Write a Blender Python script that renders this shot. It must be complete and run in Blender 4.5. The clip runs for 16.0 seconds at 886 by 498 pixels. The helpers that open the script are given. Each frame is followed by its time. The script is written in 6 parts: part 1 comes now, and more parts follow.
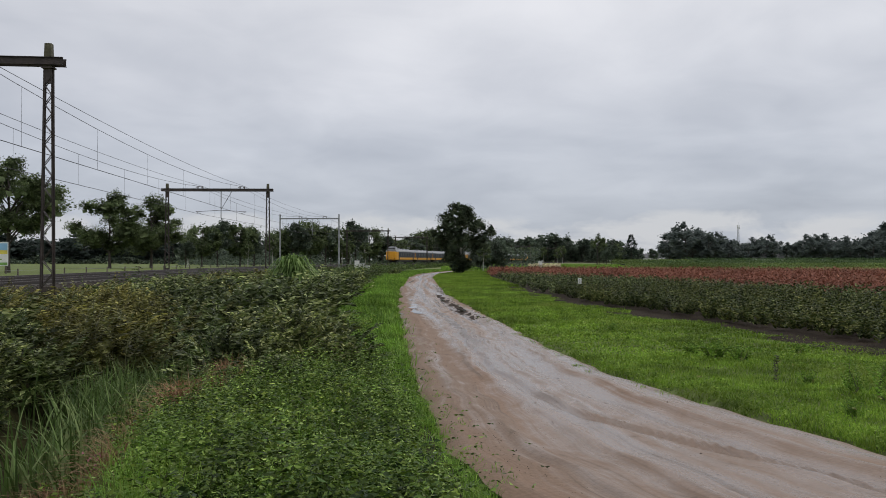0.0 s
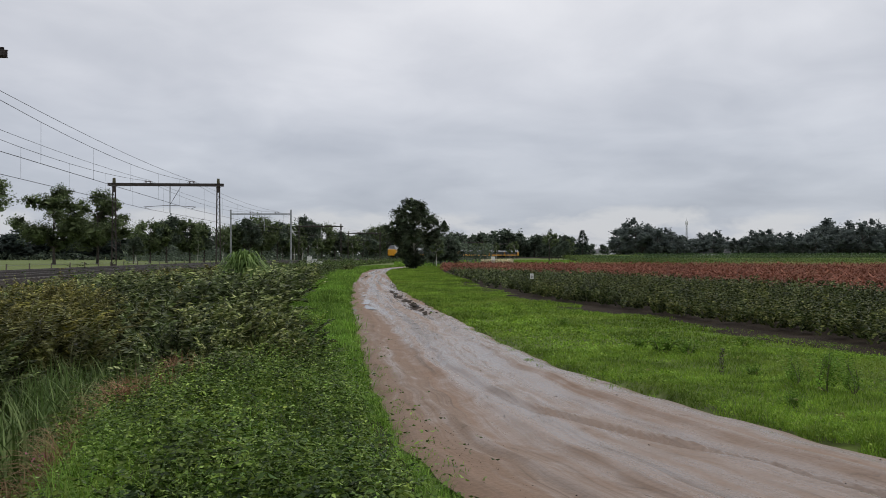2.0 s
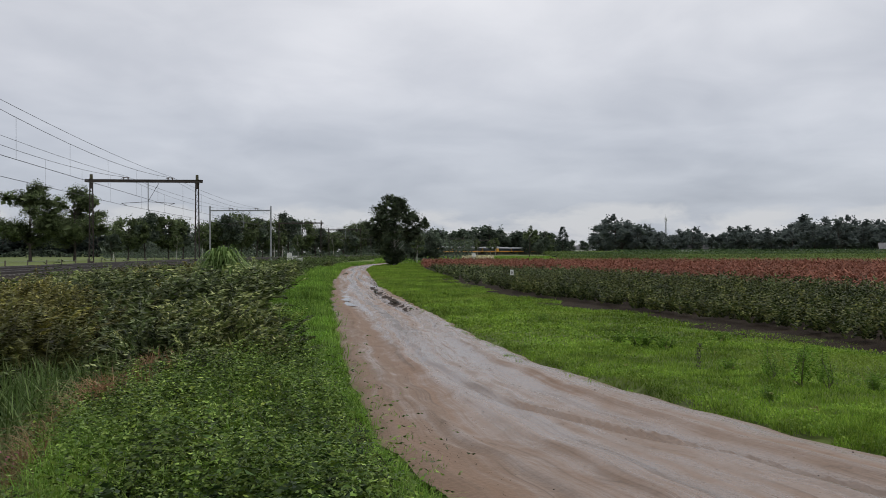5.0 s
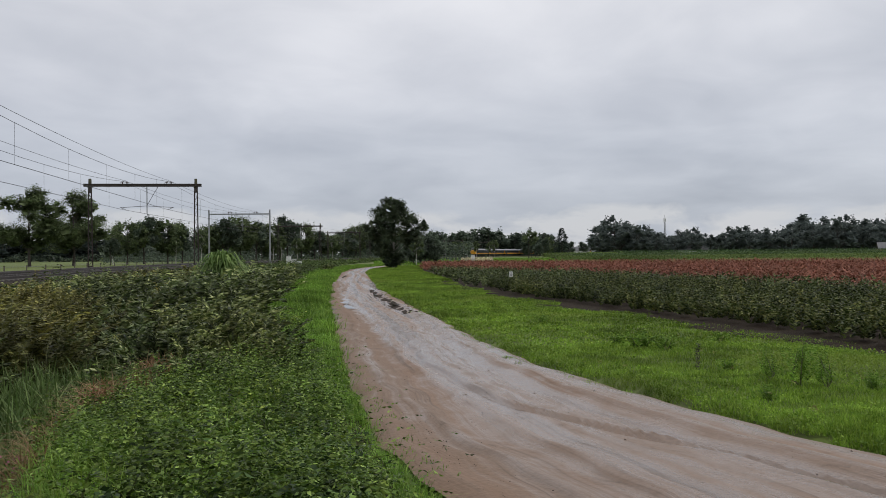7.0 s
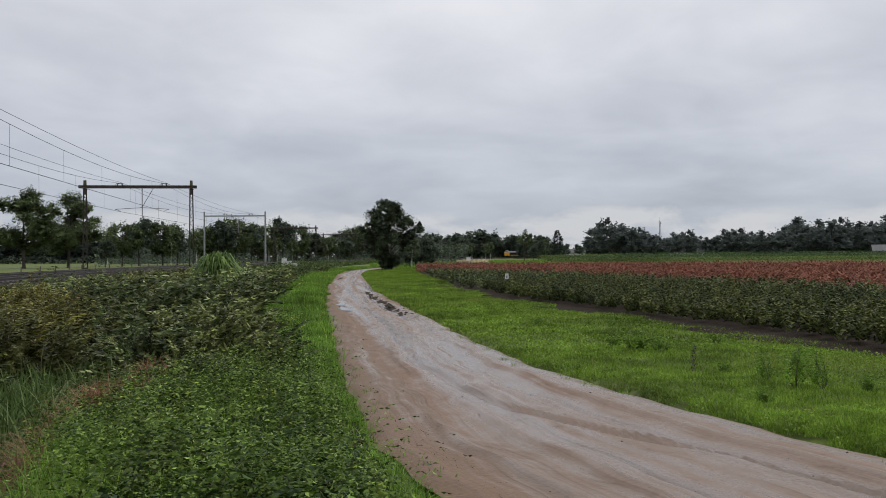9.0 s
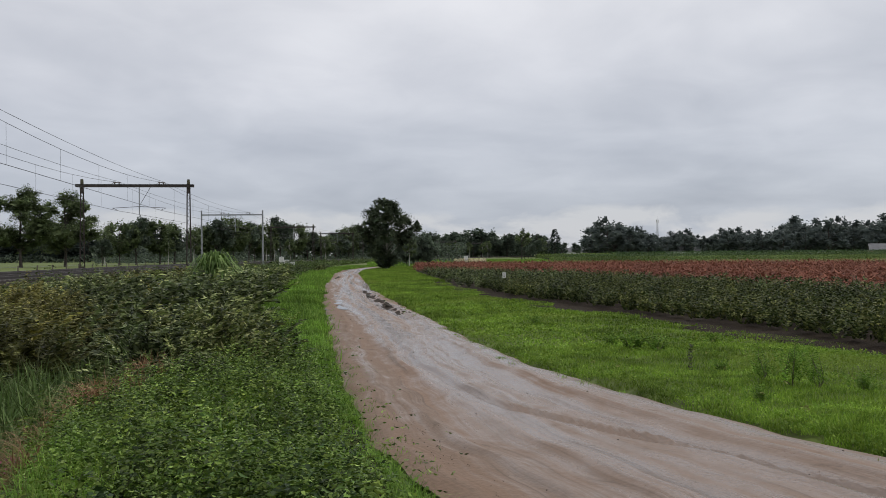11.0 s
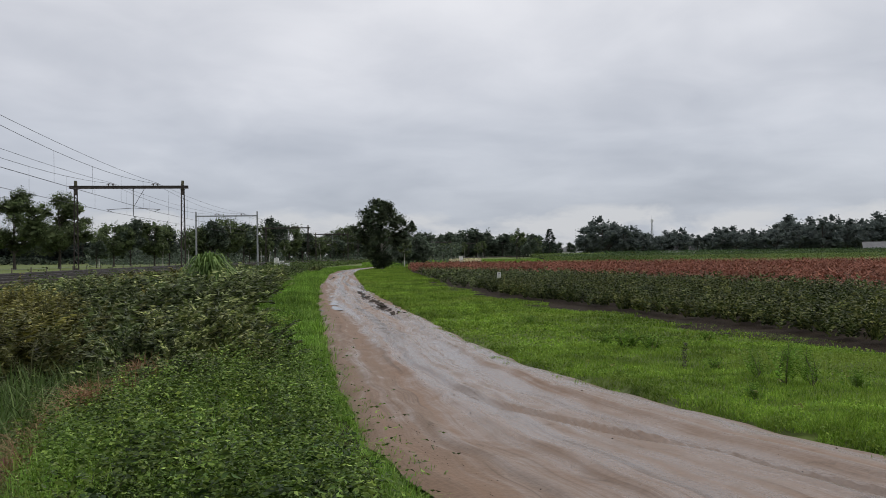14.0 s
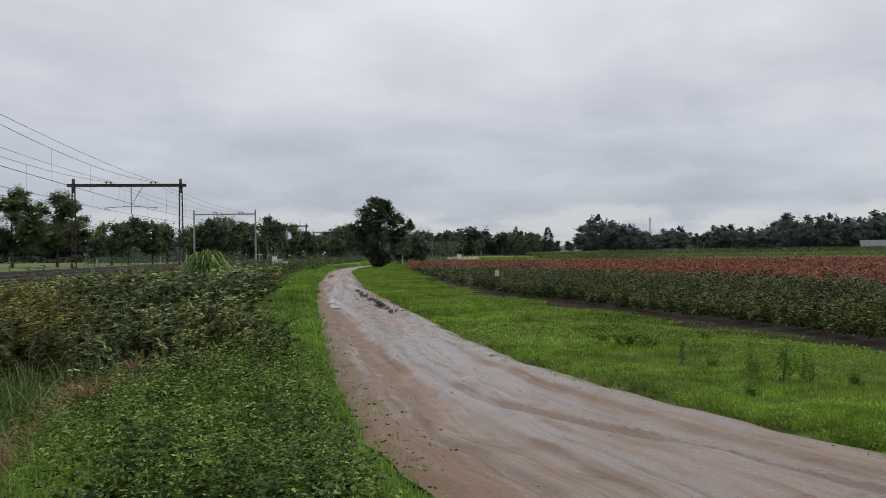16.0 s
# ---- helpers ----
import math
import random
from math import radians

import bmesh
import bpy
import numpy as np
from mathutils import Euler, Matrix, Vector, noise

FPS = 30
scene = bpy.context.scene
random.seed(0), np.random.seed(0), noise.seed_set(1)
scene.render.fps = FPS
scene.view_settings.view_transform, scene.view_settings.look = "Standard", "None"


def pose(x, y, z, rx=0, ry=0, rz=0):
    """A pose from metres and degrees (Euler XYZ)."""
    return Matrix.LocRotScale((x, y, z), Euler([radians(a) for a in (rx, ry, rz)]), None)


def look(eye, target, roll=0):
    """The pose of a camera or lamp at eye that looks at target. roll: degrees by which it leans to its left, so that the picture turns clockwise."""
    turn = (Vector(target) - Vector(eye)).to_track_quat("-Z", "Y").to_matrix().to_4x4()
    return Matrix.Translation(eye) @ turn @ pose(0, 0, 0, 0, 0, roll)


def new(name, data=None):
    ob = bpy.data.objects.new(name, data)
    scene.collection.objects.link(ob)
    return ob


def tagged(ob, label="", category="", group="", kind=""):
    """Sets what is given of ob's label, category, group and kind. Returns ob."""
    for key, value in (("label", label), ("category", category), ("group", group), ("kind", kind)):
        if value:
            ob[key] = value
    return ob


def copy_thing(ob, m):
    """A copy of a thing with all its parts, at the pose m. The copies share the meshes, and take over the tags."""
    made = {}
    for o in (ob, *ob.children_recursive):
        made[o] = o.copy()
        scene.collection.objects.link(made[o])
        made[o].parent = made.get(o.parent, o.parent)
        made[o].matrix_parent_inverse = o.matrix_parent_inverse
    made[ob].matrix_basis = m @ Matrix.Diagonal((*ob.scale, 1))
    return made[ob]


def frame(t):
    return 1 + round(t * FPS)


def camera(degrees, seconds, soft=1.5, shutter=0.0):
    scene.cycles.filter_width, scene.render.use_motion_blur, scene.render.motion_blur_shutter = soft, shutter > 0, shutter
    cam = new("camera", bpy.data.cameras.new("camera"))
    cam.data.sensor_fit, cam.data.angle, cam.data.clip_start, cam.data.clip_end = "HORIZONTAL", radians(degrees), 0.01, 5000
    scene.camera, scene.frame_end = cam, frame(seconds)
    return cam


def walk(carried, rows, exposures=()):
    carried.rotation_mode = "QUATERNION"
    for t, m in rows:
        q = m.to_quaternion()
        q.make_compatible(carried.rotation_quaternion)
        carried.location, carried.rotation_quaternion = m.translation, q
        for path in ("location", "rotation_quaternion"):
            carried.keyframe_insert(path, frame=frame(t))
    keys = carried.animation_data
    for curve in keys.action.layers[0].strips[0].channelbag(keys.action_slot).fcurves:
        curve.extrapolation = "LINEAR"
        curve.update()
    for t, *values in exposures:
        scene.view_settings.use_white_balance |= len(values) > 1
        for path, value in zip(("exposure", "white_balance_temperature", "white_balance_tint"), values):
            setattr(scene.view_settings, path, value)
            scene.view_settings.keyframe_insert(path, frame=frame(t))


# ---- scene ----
cam = camera(56.3, 16.0, soft=0.9)


def view(x, y, z, yaw, pitch, roll):
    return pose(x, y, z, 90 + pitch, 0, yaw) @ pose(0, 0, 0, 0, 0, roll)


walk(cam, [
    (0, view(-0.0572, 0.0501, 1.7756, 5.558, 0.784, -0.000)),
    (0.5, view(-0.0415, 0.0427, 1.7750, 4.591, 0.724, -0.099)),
    (1, view(-0.0336, 0.0434, 1.7742, 3.632, 0.667, -0.162)),
    (1.5, view(-0.0367, 0.0370, 1.7742, 2.953, 0.569, -0.178)),
    (2, view(-0.0471, 0.0350, 1.7730, 2.323, 0.483, -0.075)),
    (2.5, view(-0.0436, 0.0229, 1.7713, 1.760, 0.403, -0.068)),
    (3, view(-0.0443, 0.0250, 1.7706, 1.361, 0.330, 0.021)),
    (3.5, view(-0.0429, 0.0264, 1.7708, 1.245, 0.269, 0.024)),
    (4, view(-0.0347, 0.0283, 1.7701, 1.110, 0.230, 0.007)),
    (6.5, view(-0.0164, 0.0200, 1.7656, 0.961, 0.293, -0.453)),
    (7, view(-0.0136, 0.0093, 1.7669, 0.940, 0.390, -0.548)),
    (7.5, view(-0.0128, 0.0085, 1.7653, 0.772, 0.521, -0.557)),
    (8, view(-0.0199, 0.0058, 1.7644, 0.727, 0.575, -0.558)),
    (8.5, view(-0.0232, 0.0059, 1.7639, 0.675, 0.611, -0.549)),
    (9, view(-0.0268, 0.0027, 1.7625, 0.630, 0.533, -0.491)),
    (11.5, view(-0.0163, 0.0016, 1.7599, 0.374, 0.456, -0.586)),
    (12, view(-0.0130, 0.0004, 1.7598, 0.273, 0.508, -0.703)),
    (12.5, view(-0.0094, -0.0022, 1.7564, 0.218, 0.528, -0.763)),
    (13, view(-0.0024, -0.0047, 1.7561, 0.151, 0.464, -0.768)),
    (13.5, view(-0.0024, 0.0017, 1.7526, 0.181, 0.431, -0.809)),
    (14, view(-0.0042, 0.0036, 1.7555, 0.122, 0.469, -0.766)),
    (14.5, view(-0.0007, -0.0045, 1.7545, 0.090, 0.521, -0.791)),
    (15, view(-0.0001, -0.0095, 1.7493, 0.048, 0.529, -0.776)),
    (15.5, view(-0.0029, 0.0024, 1.7481, 0.017, 0.454, -0.749)),
    (16, view(0.0002, -0.0001, 1.7496, -0.000, 0.352, -0.762)),
])

# ---- world, sun, exposure ----
SUN_EL, SUN_AZ = 52, 35
world = bpy.data.worlds.new("overcast_sky")
scene.world = world
world.use_nodes = True
wn, wl = world.node_tree.nodes, world.node_tree.links
wn.clear()


def wnode(kind, **props):
    n = wn.new(kind)
    for k, v in props.items():
        n.inputs[k].default_value = v
    return n


def wmath(op, a, b=None, clamp=False):
    n = wn.new("ShaderNodeMath")
    n.operation, n.use_clamp = op, clamp
    for i, v in enumerate((a, b)):
        if v is None:
            continue
        if isinstance(v, (int, float)):
            n.inputs[i].default_value = v
        else:
            wl.new(v, n.inputs[i])
    return n.outputs[0]


def wmix(fac, a, b):
    n = wn.new("ShaderNodeMix")
    n.data_type = "RGBA"
    for s, v in ((0, fac), (6, a), (7, b)):
        if isinstance(v, (tuple, float, int)):
            n.inputs[s].default_value = v
        else:
            wl.new(v, n.inputs[s])
    return n.outputs[2]


def wramp(fac, stops):
    n = wn.new("ShaderNodeValToRGB")
    el = n.color_ramp.elements
    while len(el) < len(stops):
        el.new(0.5)
    for e, (p, c) in zip(el, stops):
        e.position, e.color = p, (*c, 1) if len(c) == 3 else c
    wl.new(fac, n.inputs[0])
    return n.outputs[0]


sky = wn.new("ShaderNodeTexSky")
sky.sky_type, sky.sun_disc = "NISHITA", False
sky.sun_elevation, sky.sun_rotation = radians(SUN_EL), radians(SUN_AZ)
sky_dim = wn.new("ShaderNodeVectorMath")
sky_dim.operation = "SCALE"
sky_dim.inputs[3].default_value = 0.1
wl.new(sky.outputs[0], sky_dim.inputs[0])
way = wn.new("ShaderNodeTexCoord").outputs["Generated"]
sep = wn.new("ShaderNodeSeparateXYZ")
wl.new(way, sep.inputs[0])
up = wmath("MAXIMUM", sep.outputs[2], 0.0)
# a flat cloud deck, met by the line of sight
deck = wmath("ADD", up, 0.20)
com = wn.new("ShaderNodeCombineXYZ")
wl.new(wmath("DIVIDE", sep.outputs[0], deck), com.inputs[0])
wl.new(wmath("DIVIDE", sep.outputs[1], deck), com.inputs[1])
big = wnode("ShaderNodeTexNoise", Scale=0.8, Detail=4.0, Roughness=0.5, Distortion=0.35)
wl.new(com.outputs[0], big.inputs["Vector"])
fine = wnode("ShaderNodeTexNoise", Scale=2.4, Detail=5.0, Roughness=0.55, Distortion=0.5)
wl.new(com.outputs[0], fine.inputs["Vector"])
# height above the horizon: paler high up, blue-grey low down
tone = wramp(up, [(0.0, (0.44, 0.485, 0.56)), (0.06, (0.47, 0.505, 0.575)), (0.13, (0.57, 0.598, 0.665)), (0.20, (0.68, 0.695, 0.75)), (0.29, (0.78, 0.785, 0.825)), (0.6, (0.82, 0.82, 0.85))])
side = wmath("MULTIPLY", wmath("ADD", sep.outputs[0], 0.5, True), wmath("MULTIPLY", up, 4.0, True), True)
tone = wmix(side, wmix(0.10, tone, (0.44, 0.47, 0.54, 1)), wmix(0.22, tone, (0.80, 0.805, 0.83, 1)))
shade = wramp(big.outputs[0], [(0.34, (0.80, 0.815, 0.84)), (0.47, (0.95, 0.955, 0.965)), (0.62, (1.08, 1.075, 1.07))])
shade2 = wramp(fine.outputs[0], [(0.3, (0.92, 0.925, 0.935)), (0.7, (1.06, 1.057, 1.05))])


def wmul(a, b):
    n = wn.new("ShaderNodeVectorMath")
    n.operation = "MULTIPLY"
    wl.new(a, n.inputs[0])
    wl.new(b, n.inputs[1])
    return n.outputs[0]


tone = wmul(wmul(tone, shade), shade2)
# a low bank of paler cumulus along the horizon
bank_pos = wn.new("ShaderNodeVectorMath")
bank_pos.operation = "MULTIPLY"
bank_pos.inputs[1].default_value = (8.0, 8.0, 22.0)
wl.new(way, bank_pos.inputs[0])
bank = wnode("ShaderNodeTexNoise", Scale=1.0, Detail=6.0, Roughness=0.55, Distortion=0.3)
wl.new(bank_pos.outputs[0], bank.inputs["Vector"])
bank_h = wramp(up, [(0.0, (1, 1, 1)), (0.045, (0.85, 0.85, 0.85)), (0.075, (0.2, 0.2, 0.2)), (0.095, (0, 0, 0))])
bank_f = wramp(wmath("MULTIPLY", bank.outputs[0], bank_h), [(0.34, (0, 0, 0)), (0.45, (0.9, 0.9, 0.9))])
tone = wmix(bank_f, tone, (0.60, 0.615, 0.65, 1))
both = wmix(0.94, sky_dim.outputs[0], tone)
bg = wnode("ShaderNodeBackground", Strength=1.0)
wl.new(both, bg.inputs[0])
wout = wn.new("ShaderNodeOutputWorld")
wl.new(bg.outputs[0], wout.inputs[0])

sun_data = bpy.data.lights.new("sun", "SUN")
sun_data.energy, sun_data.angle, sun_data.color = 0.7, radians(25), (1.0, 0.97, 0.93)
sun = new("sun", sun_data)
sun.matrix_world = look((60, 60, 80), (0, 20, 0))
scene.view_settings.exposure = 0.0

# ---- materials ----


class Mat:
    """A principled node material with short ways to add nodes."""

    def __init__(self, name, rough=0.6, metal=0.0, spec=0.5):
        self.m = bpy.data.materials.new(name)
        self.m.use_nodes = True
        self.n, self.l = self.m.node_tree.nodes, self.m.node_tree.links
        self.b = self.n["Principled BSDF"]
        self.b.inputs["Roughness"].default_value = rough
        self.b.inputs["Metallic"].default_value = metal
        self.b.inputs["Specular IOR Level"].default_value = spec

    def put(self, sock, v):
        if isinstance(v, (int, float)):
            sock.default_value = v
        elif isinstance(v, tuple):
            sock.default_value = (*v, 1) if len(v) == 3 and sock.type == "RGBA" else v
        else:
            self.l.new(v, sock)

    def noise(self, scale, detail=4.0, coord="Object", stretch=None, rough=0.55, distort=0.0):
        tc = self.n.new("ShaderNodeTexCoord").outputs[coord]
        if stretch:
            v = self.n.new("ShaderNodeVectorMath")
            v.operation = "MULTIPLY"
            v.inputs[1].default_value = stretch
            self.l.new(tc, v.inputs[0])
            tc = v.outputs[0]
        t = self.n.new("ShaderNodeTexNoise")
        t.inputs["Scale"].default_value, t.inputs["Detail"].default_value = scale, detail
        t.inputs["Roughness"].default_value, t.inputs["Distortion"].default_value = rough, distort
        self.l.new(tc, t.inputs["Vector"])
        return t.outputs[0]

    def voronoi(self, scale, coord="Object", out="Distance"):
        tc = self.n.new("ShaderNodeTexCoord").outputs[coord]
        t = self.n.new("ShaderNodeTexVoronoi")
        t.inputs["Scale"].default_value = scale
        self.l.new(tc, t.inputs["Vector"])
        return t.outputs[out]

    def island(self):
        return self.n.new("ShaderNodeNewGeometry").outputs["Random Per Island"]

    def rand(self):
        return self.n.new("ShaderNodeObjectInfo").outputs["Random"]

    def ramp(self, fac, *stops):
        r = self.n.new("ShaderNodeValToRGB")
        el = r.color_ramp.elements
        while len(el) < len(stops):
            el.new(0.5)
        for e, (p, c) in zip(el, stops):
            e.position, e.color = p, (*c, 1) if isinstance(c, tuple) else (c, c, c, 1)
        self.l.new(fac, r.inputs[0])
        return r.outputs[0]

    def mix(self, fac, a, b, how="MIX"):
        x = self.n.new("ShaderNodeMix")
        x.data_type, x.blend_type = "RGBA", how
        self.put(x.inputs[0], fac), self.put(x.inputs[6], a), self.put(x.inputs[7], b)
        return x.outputs[2]

    def math(self, op, a, b):
        x = self.n.new("ShaderNodeMath")
        x.operation = op
        self.put(x.inputs[0], a), self.put(x.inputs[1], b)
        return x.outputs[0]

    def color(self, v):
        self.put(self.b.inputs["Base Color"], v)
        return self

    def rough(self, v):
        self.put(self.b.inputs["Roughness"], v)
        return self

    def bump(self, height, strength=0.3, distance=0.02):
        b = self.n.new("ShaderNodeBump")
        b.inputs["Strength"].default_value, b.inputs["Distance"].default_value = strength, distance
        self.l.new(height, b.inputs["Height"])
        self.l.new(b.outputs[0], self.b.inputs["Normal"])
        return self


def leaf_mat(name, dark, mid, light, patch=0.6, gloss=0.45, through_light=0.25, odd=None, per_plant=False, fine=0.0, span=(0.5, 1.65), wet=0.18):
    """Leaves: each leaf has its own tone, patches of the plant differ, some light comes through."""
    k = Mat(name, gloss + 0.12, spec=wet)
    c = k.ramp(k.island(), (0.0, dark), (0.55, mid), (1.0, light))
    p = k.ramp(k.noise(patch, 3.0), (0.35, 0.62), (0.65, 1.25))
    c = k.mix(1.0, c, p, "MULTIPLY")
    if fine:
        c = k.mix(1.0, c, k.ramp(k.noise(fine, 2.0), (0.38, span[0]), (0.5, 1.0), (0.64, span[1])), "MULTIPLY")
    if odd:
        c = k.mix(k.ramp(k.noise(patch * 0.7, 2.0, distort=0.5), (0.56, 0.0), (0.72, 0.75)), c, odd)
    if per_plant:
        c = k.mix(1.0, c, k.ramp(k.rand(), (0.0, (0.62, 0.66, 0.62)), (0.5, (1.0, 1.0, 0.9)), (1.0, (1.5, 1.38, 1.1))), "MULTIPLY")
    k.color(c)
    tr = k.n.new("ShaderNodeBsdfTranslucent")
    k.l.new(c, tr.inputs[0])
    mx = k.n.new("ShaderNodeMixShader")
    mx.inputs[0].default_value = through_light
    k.l.new(k.b.outputs[0], mx.inputs[1]), k.l.new(tr.outputs[0], mx.inputs[2])
    k.l.new(mx.outputs[0], k.n["Material Output"].inputs[0])
    return k.m


def plain_mat(name, col, rough=0.6, metal=0.0, vary=0.2, scale=3.0, bump=0.0):
    k = Mat(name, rough, metal)
    lo, hi = tuple(c * (1 - vary) for c in col), tuple(min(1, c * (1 + vary)) for c in col)
    n = k.noise(scale, 6.0)
    k.color(k.ramp(n, (0.3, lo), (0.7, hi)))
    if bump:
        k.bump(k.noise(scale * 12, 4.0), bump, 0.01)
    return k.m


M_TREE = leaf_mat("tree_leaf", (0.08, 0.112, 0.052), (0.13, 0.168, 0.077), (0.195, 0.24, 0.112), 0.35, 0.5, 0.35, fine=0.5, span=(0.65, 1.45))
# lifted and blued: the far wood's haze is painted into this leaf colour
M_TREE_DARK = leaf_mat("dark_tree_leaf", (0.072, 0.098, 0.072), (0.10, 0.13, 0.092), (0.135, 0.168, 0.112), 0.3, 0.55, 0.35, fine=0.35, span=(0.7, 1.4))
M_BIRCH = leaf_mat("birch_leaf", (0.045, 0.064, 0.038), (0.07, 0.094, 0.052), (0.115, 0.14, 0.078), 0.5, 0.5, 0.3, fine=0.9, span=(0.65, 1.4))
# the horizon belt's haze is put into its leaf colour, paler and bluer
M_FAR_HAZED = leaf_mat("hazed_far_tree_leaf", (0.115, 0.142, 0.135), (0.14, 0.168, 0.155), (0.165, 0.195, 0.172), 0.08, 0.6, 0.5)
M_FAR_DARK = leaf_mat("dark_far_tree_leaf", (0.05, 0.068, 0.06), (0.062, 0.082, 0.07), (0.078, 0.10, 0.083), 0.08, 0.6, 0.3)
M_CONIFER = leaf_mat("conifer_needle", (0.02, 0.034, 0.026), (0.032, 0.05, 0.036), (0.05, 0.07, 0.046), 0.5)
M_BUSH = leaf_mat("bush_leaf", (0.032, 0.052, 0.014), (0.125, 0.17, 0.054), (0.40, 0.44, 0.22), 0.9, 0.33, 0.1, per_plant=True, fine=2.0, span=(0.5, 1.6), wet=0.22)
M_BUSH_OLIVE = leaf_mat("olive_bush_leaf", (0.055, 0.06, 0.015), (0.19, 0.19, 0.05), (0.44, 0.42, 0.18), 0.9, 0.33, 0.1, odd=(0.25, 0.19, 0.06), per_plant=True, fine=2.0, span=(0.5, 1.6), wet=0.22)
M_NETTLE = leaf_mat("nettle_leaf", (0.028, 0.06, 0.01), (0.135, 0.222, 0.038), (0.28, 0.38, 0.088), 1.1, 0.36, 0.08, fine=2.2, span=(0.5, 1.45), wet=0.2)
M_NETTLE_CLUMP = leaf_mat("nettle_clump_leaf", (0.026, 0.055, 0.01), (0.12, 0.20, 0.036), (0.32, 0.42, 0.10), 1.1, 0.36, 0.08, per_plant=True, fine=2.2, span=(0.55, 1.45), wet=0.2)
M_BINDDARK = leaf_mat("dark_bindweed_leaf", (0.025, 0.06, 0.014), (0.075, 0.14, 0.032), (0.15, 0.24, 0.07), 1.3, 0.35, 0.1, fine=2.5, wet=0.22)
M_VINE = leaf_mat("bindweed_leaf", (0.08, 0.135, 0.018), (0.17, 0.255, 0.035), (0.27, 0.36, 0.07), 1.3, 0.4, fine=2.5, span=(0.6, 1.45), wet=0.18)
M_REED = leaf_mat("reed_blade", (0.055, 0.10, 0.022), (0.115, 0.185, 0.048), (0.23, 0.30, 0.11), 0.8)
M_CLUMP = leaf_mat("silvergrass_blade", (0.085, 0.15, 0.035), (0.17, 0.27, 0.07), (0.31, 0.42, 0.14), 1.0)
M_GRASS = leaf_mat("verge_grass", (0.095, 0.18, 0.018), (0.185, 0.31, 0.033), (0.29, 0.40, 0.062), 0.35, 0.5, 0.3, odd=(0.23, 0.295, 0.055), fine=2.2, span=(0.75, 1.28))
M_TALLGRASS = leaf_mat("tall_grass", (0.085, 0.175, 0.02), (0.18, 0.335, 0.044), (0.32, 0.48, 0.09), 0.5, 0.5, 0.3, fine=2.2, span=(0.7, 1.3))
M_DRYGRASS = leaf_mat("withered_grass", (0.17, 0.095, 0.05), (0.30, 0.18, 0.095), (0.45, 0.30, 0.18), 1.0, 0.6)
M_CROP = leaf_mat("nursery_leaf", (0.02, 0.035, 0.01), (0.075, 0.108, 0.032), (0.235, 0.26, 0.105), 0.6, 0.42, through_light=0.1, fine=1.6, span=(0.5, 1.5), wet=0.15)
M_CROP_NEAR = leaf_mat("nursery_shrub_leaf", (0.02, 0.035, 0.01), (0.082, 0.115, 0.034), (0.27, 0.29, 0.12), 0.6, 0.42, through_light=0.1, per_plant=True, fine=2.0, span=(0.5, 1.5), wet=0.15)
M_RED = leaf_mat("red_leaf", (0.135, 0.052, 0.034), (0.26, 0.098, 0.064), (0.36, 0.155, 0.10), 0.22, 0.6, odd=(0.24, 0.12, 0.065))
M_WEED = leaf_mat("tall_weed_leaf", (0.04, 0.07, 0.016), (0.085, 0.13, 0.034), (0.16, 0.21, 0.065), 0.7, 0.45, 0.12, fine=2.0)
M_FIELD = leaf_mat("field_crop_leaf", (0.085, 0.135, 0.03), (0.15, 0.22, 0.052), (0.22, 0.295, 0.085), 0.06)
M_LOWCROP = leaf_mat("low_crop_leaf", (0.05, 0.085, 0.028), (0.085, 0.13, 0.042), (0.125, 0.175, 0.06), 0.06)
M_CORN = leaf_mat("maize_leaf", (0.025, 0.055, 0.015), (0.05, 0.10, 0.03), (0.09, 0.15, 0.05), 0.06)
M_YELLOW = leaf_mat("yellowing_crop", (0.14, 0.16, 0.04), (0.24, 0.26, 0.07), (0.34, 0.35, 0.11), 0.06)
M_CREAM = leaf_mat("cream_flower", (0.50, 0.45, 0.25), (0.70, 0.64, 0.40), (0.8, 0.76, 0.55), 0.5, 0.6)
M_PINK = leaf_mat("pink_flower", (0.35, 0.10, 0.16), (0.5, 0.16, 0.24), (0.6, 0.28, 0.33), 1.0, 0.6)
M_BARK = plain_mat("bark", (0.06, 0.05, 0.042), 0.85, vary=0.5, scale=4, bump=0.6)
M_BIRCHBARK = plain_mat("birch_bark", (0.42, 0.40, 0.37), 0.8, vary=0.5, scale=2.5, bump=0.4)
M_STEM = plain_mat("stem", (0.10, 0.11, 0.04), 0.7, vary=0.4, scale=8)

g = Mat("grassy_earth", 0.9)
g1 = g.ramp(g.noise(0.02, 5.0), (0.35, (0.11, 0.16, 0.025)), (0.65, (0.17, 0.22, 0.04)))
g2 = g.ramp(g.noise(2.5, 6.0), (0.3, (0.45, 0.42, 0.4)), (0.7, (1.1, 1.1, 1.0)))
g.color(g.mix(1.0, g1, g2, "MULTIPLY")).bump(g.noise(9.0, 6.0), 0.5, 0.05)
M_GROUND = g.m

g = Mat("dark_soil", 0.95, spec=0.15)
g.color(g.mix(g.ramp(g.noise(1.2, 5.0), (0.45, 0.0), (0.7, 0.5)), g.ramp(g.noise(14.0, 6.0), (0.3, (0.014, 0.010, 0.007)), (0.7, (0.045, 0.032, 0.022))), (0.065, 0.05, 0.03)))
g.bump(g.noise(16.0, 6.0), 0.9, 0.05)
M_SOIL = g.m

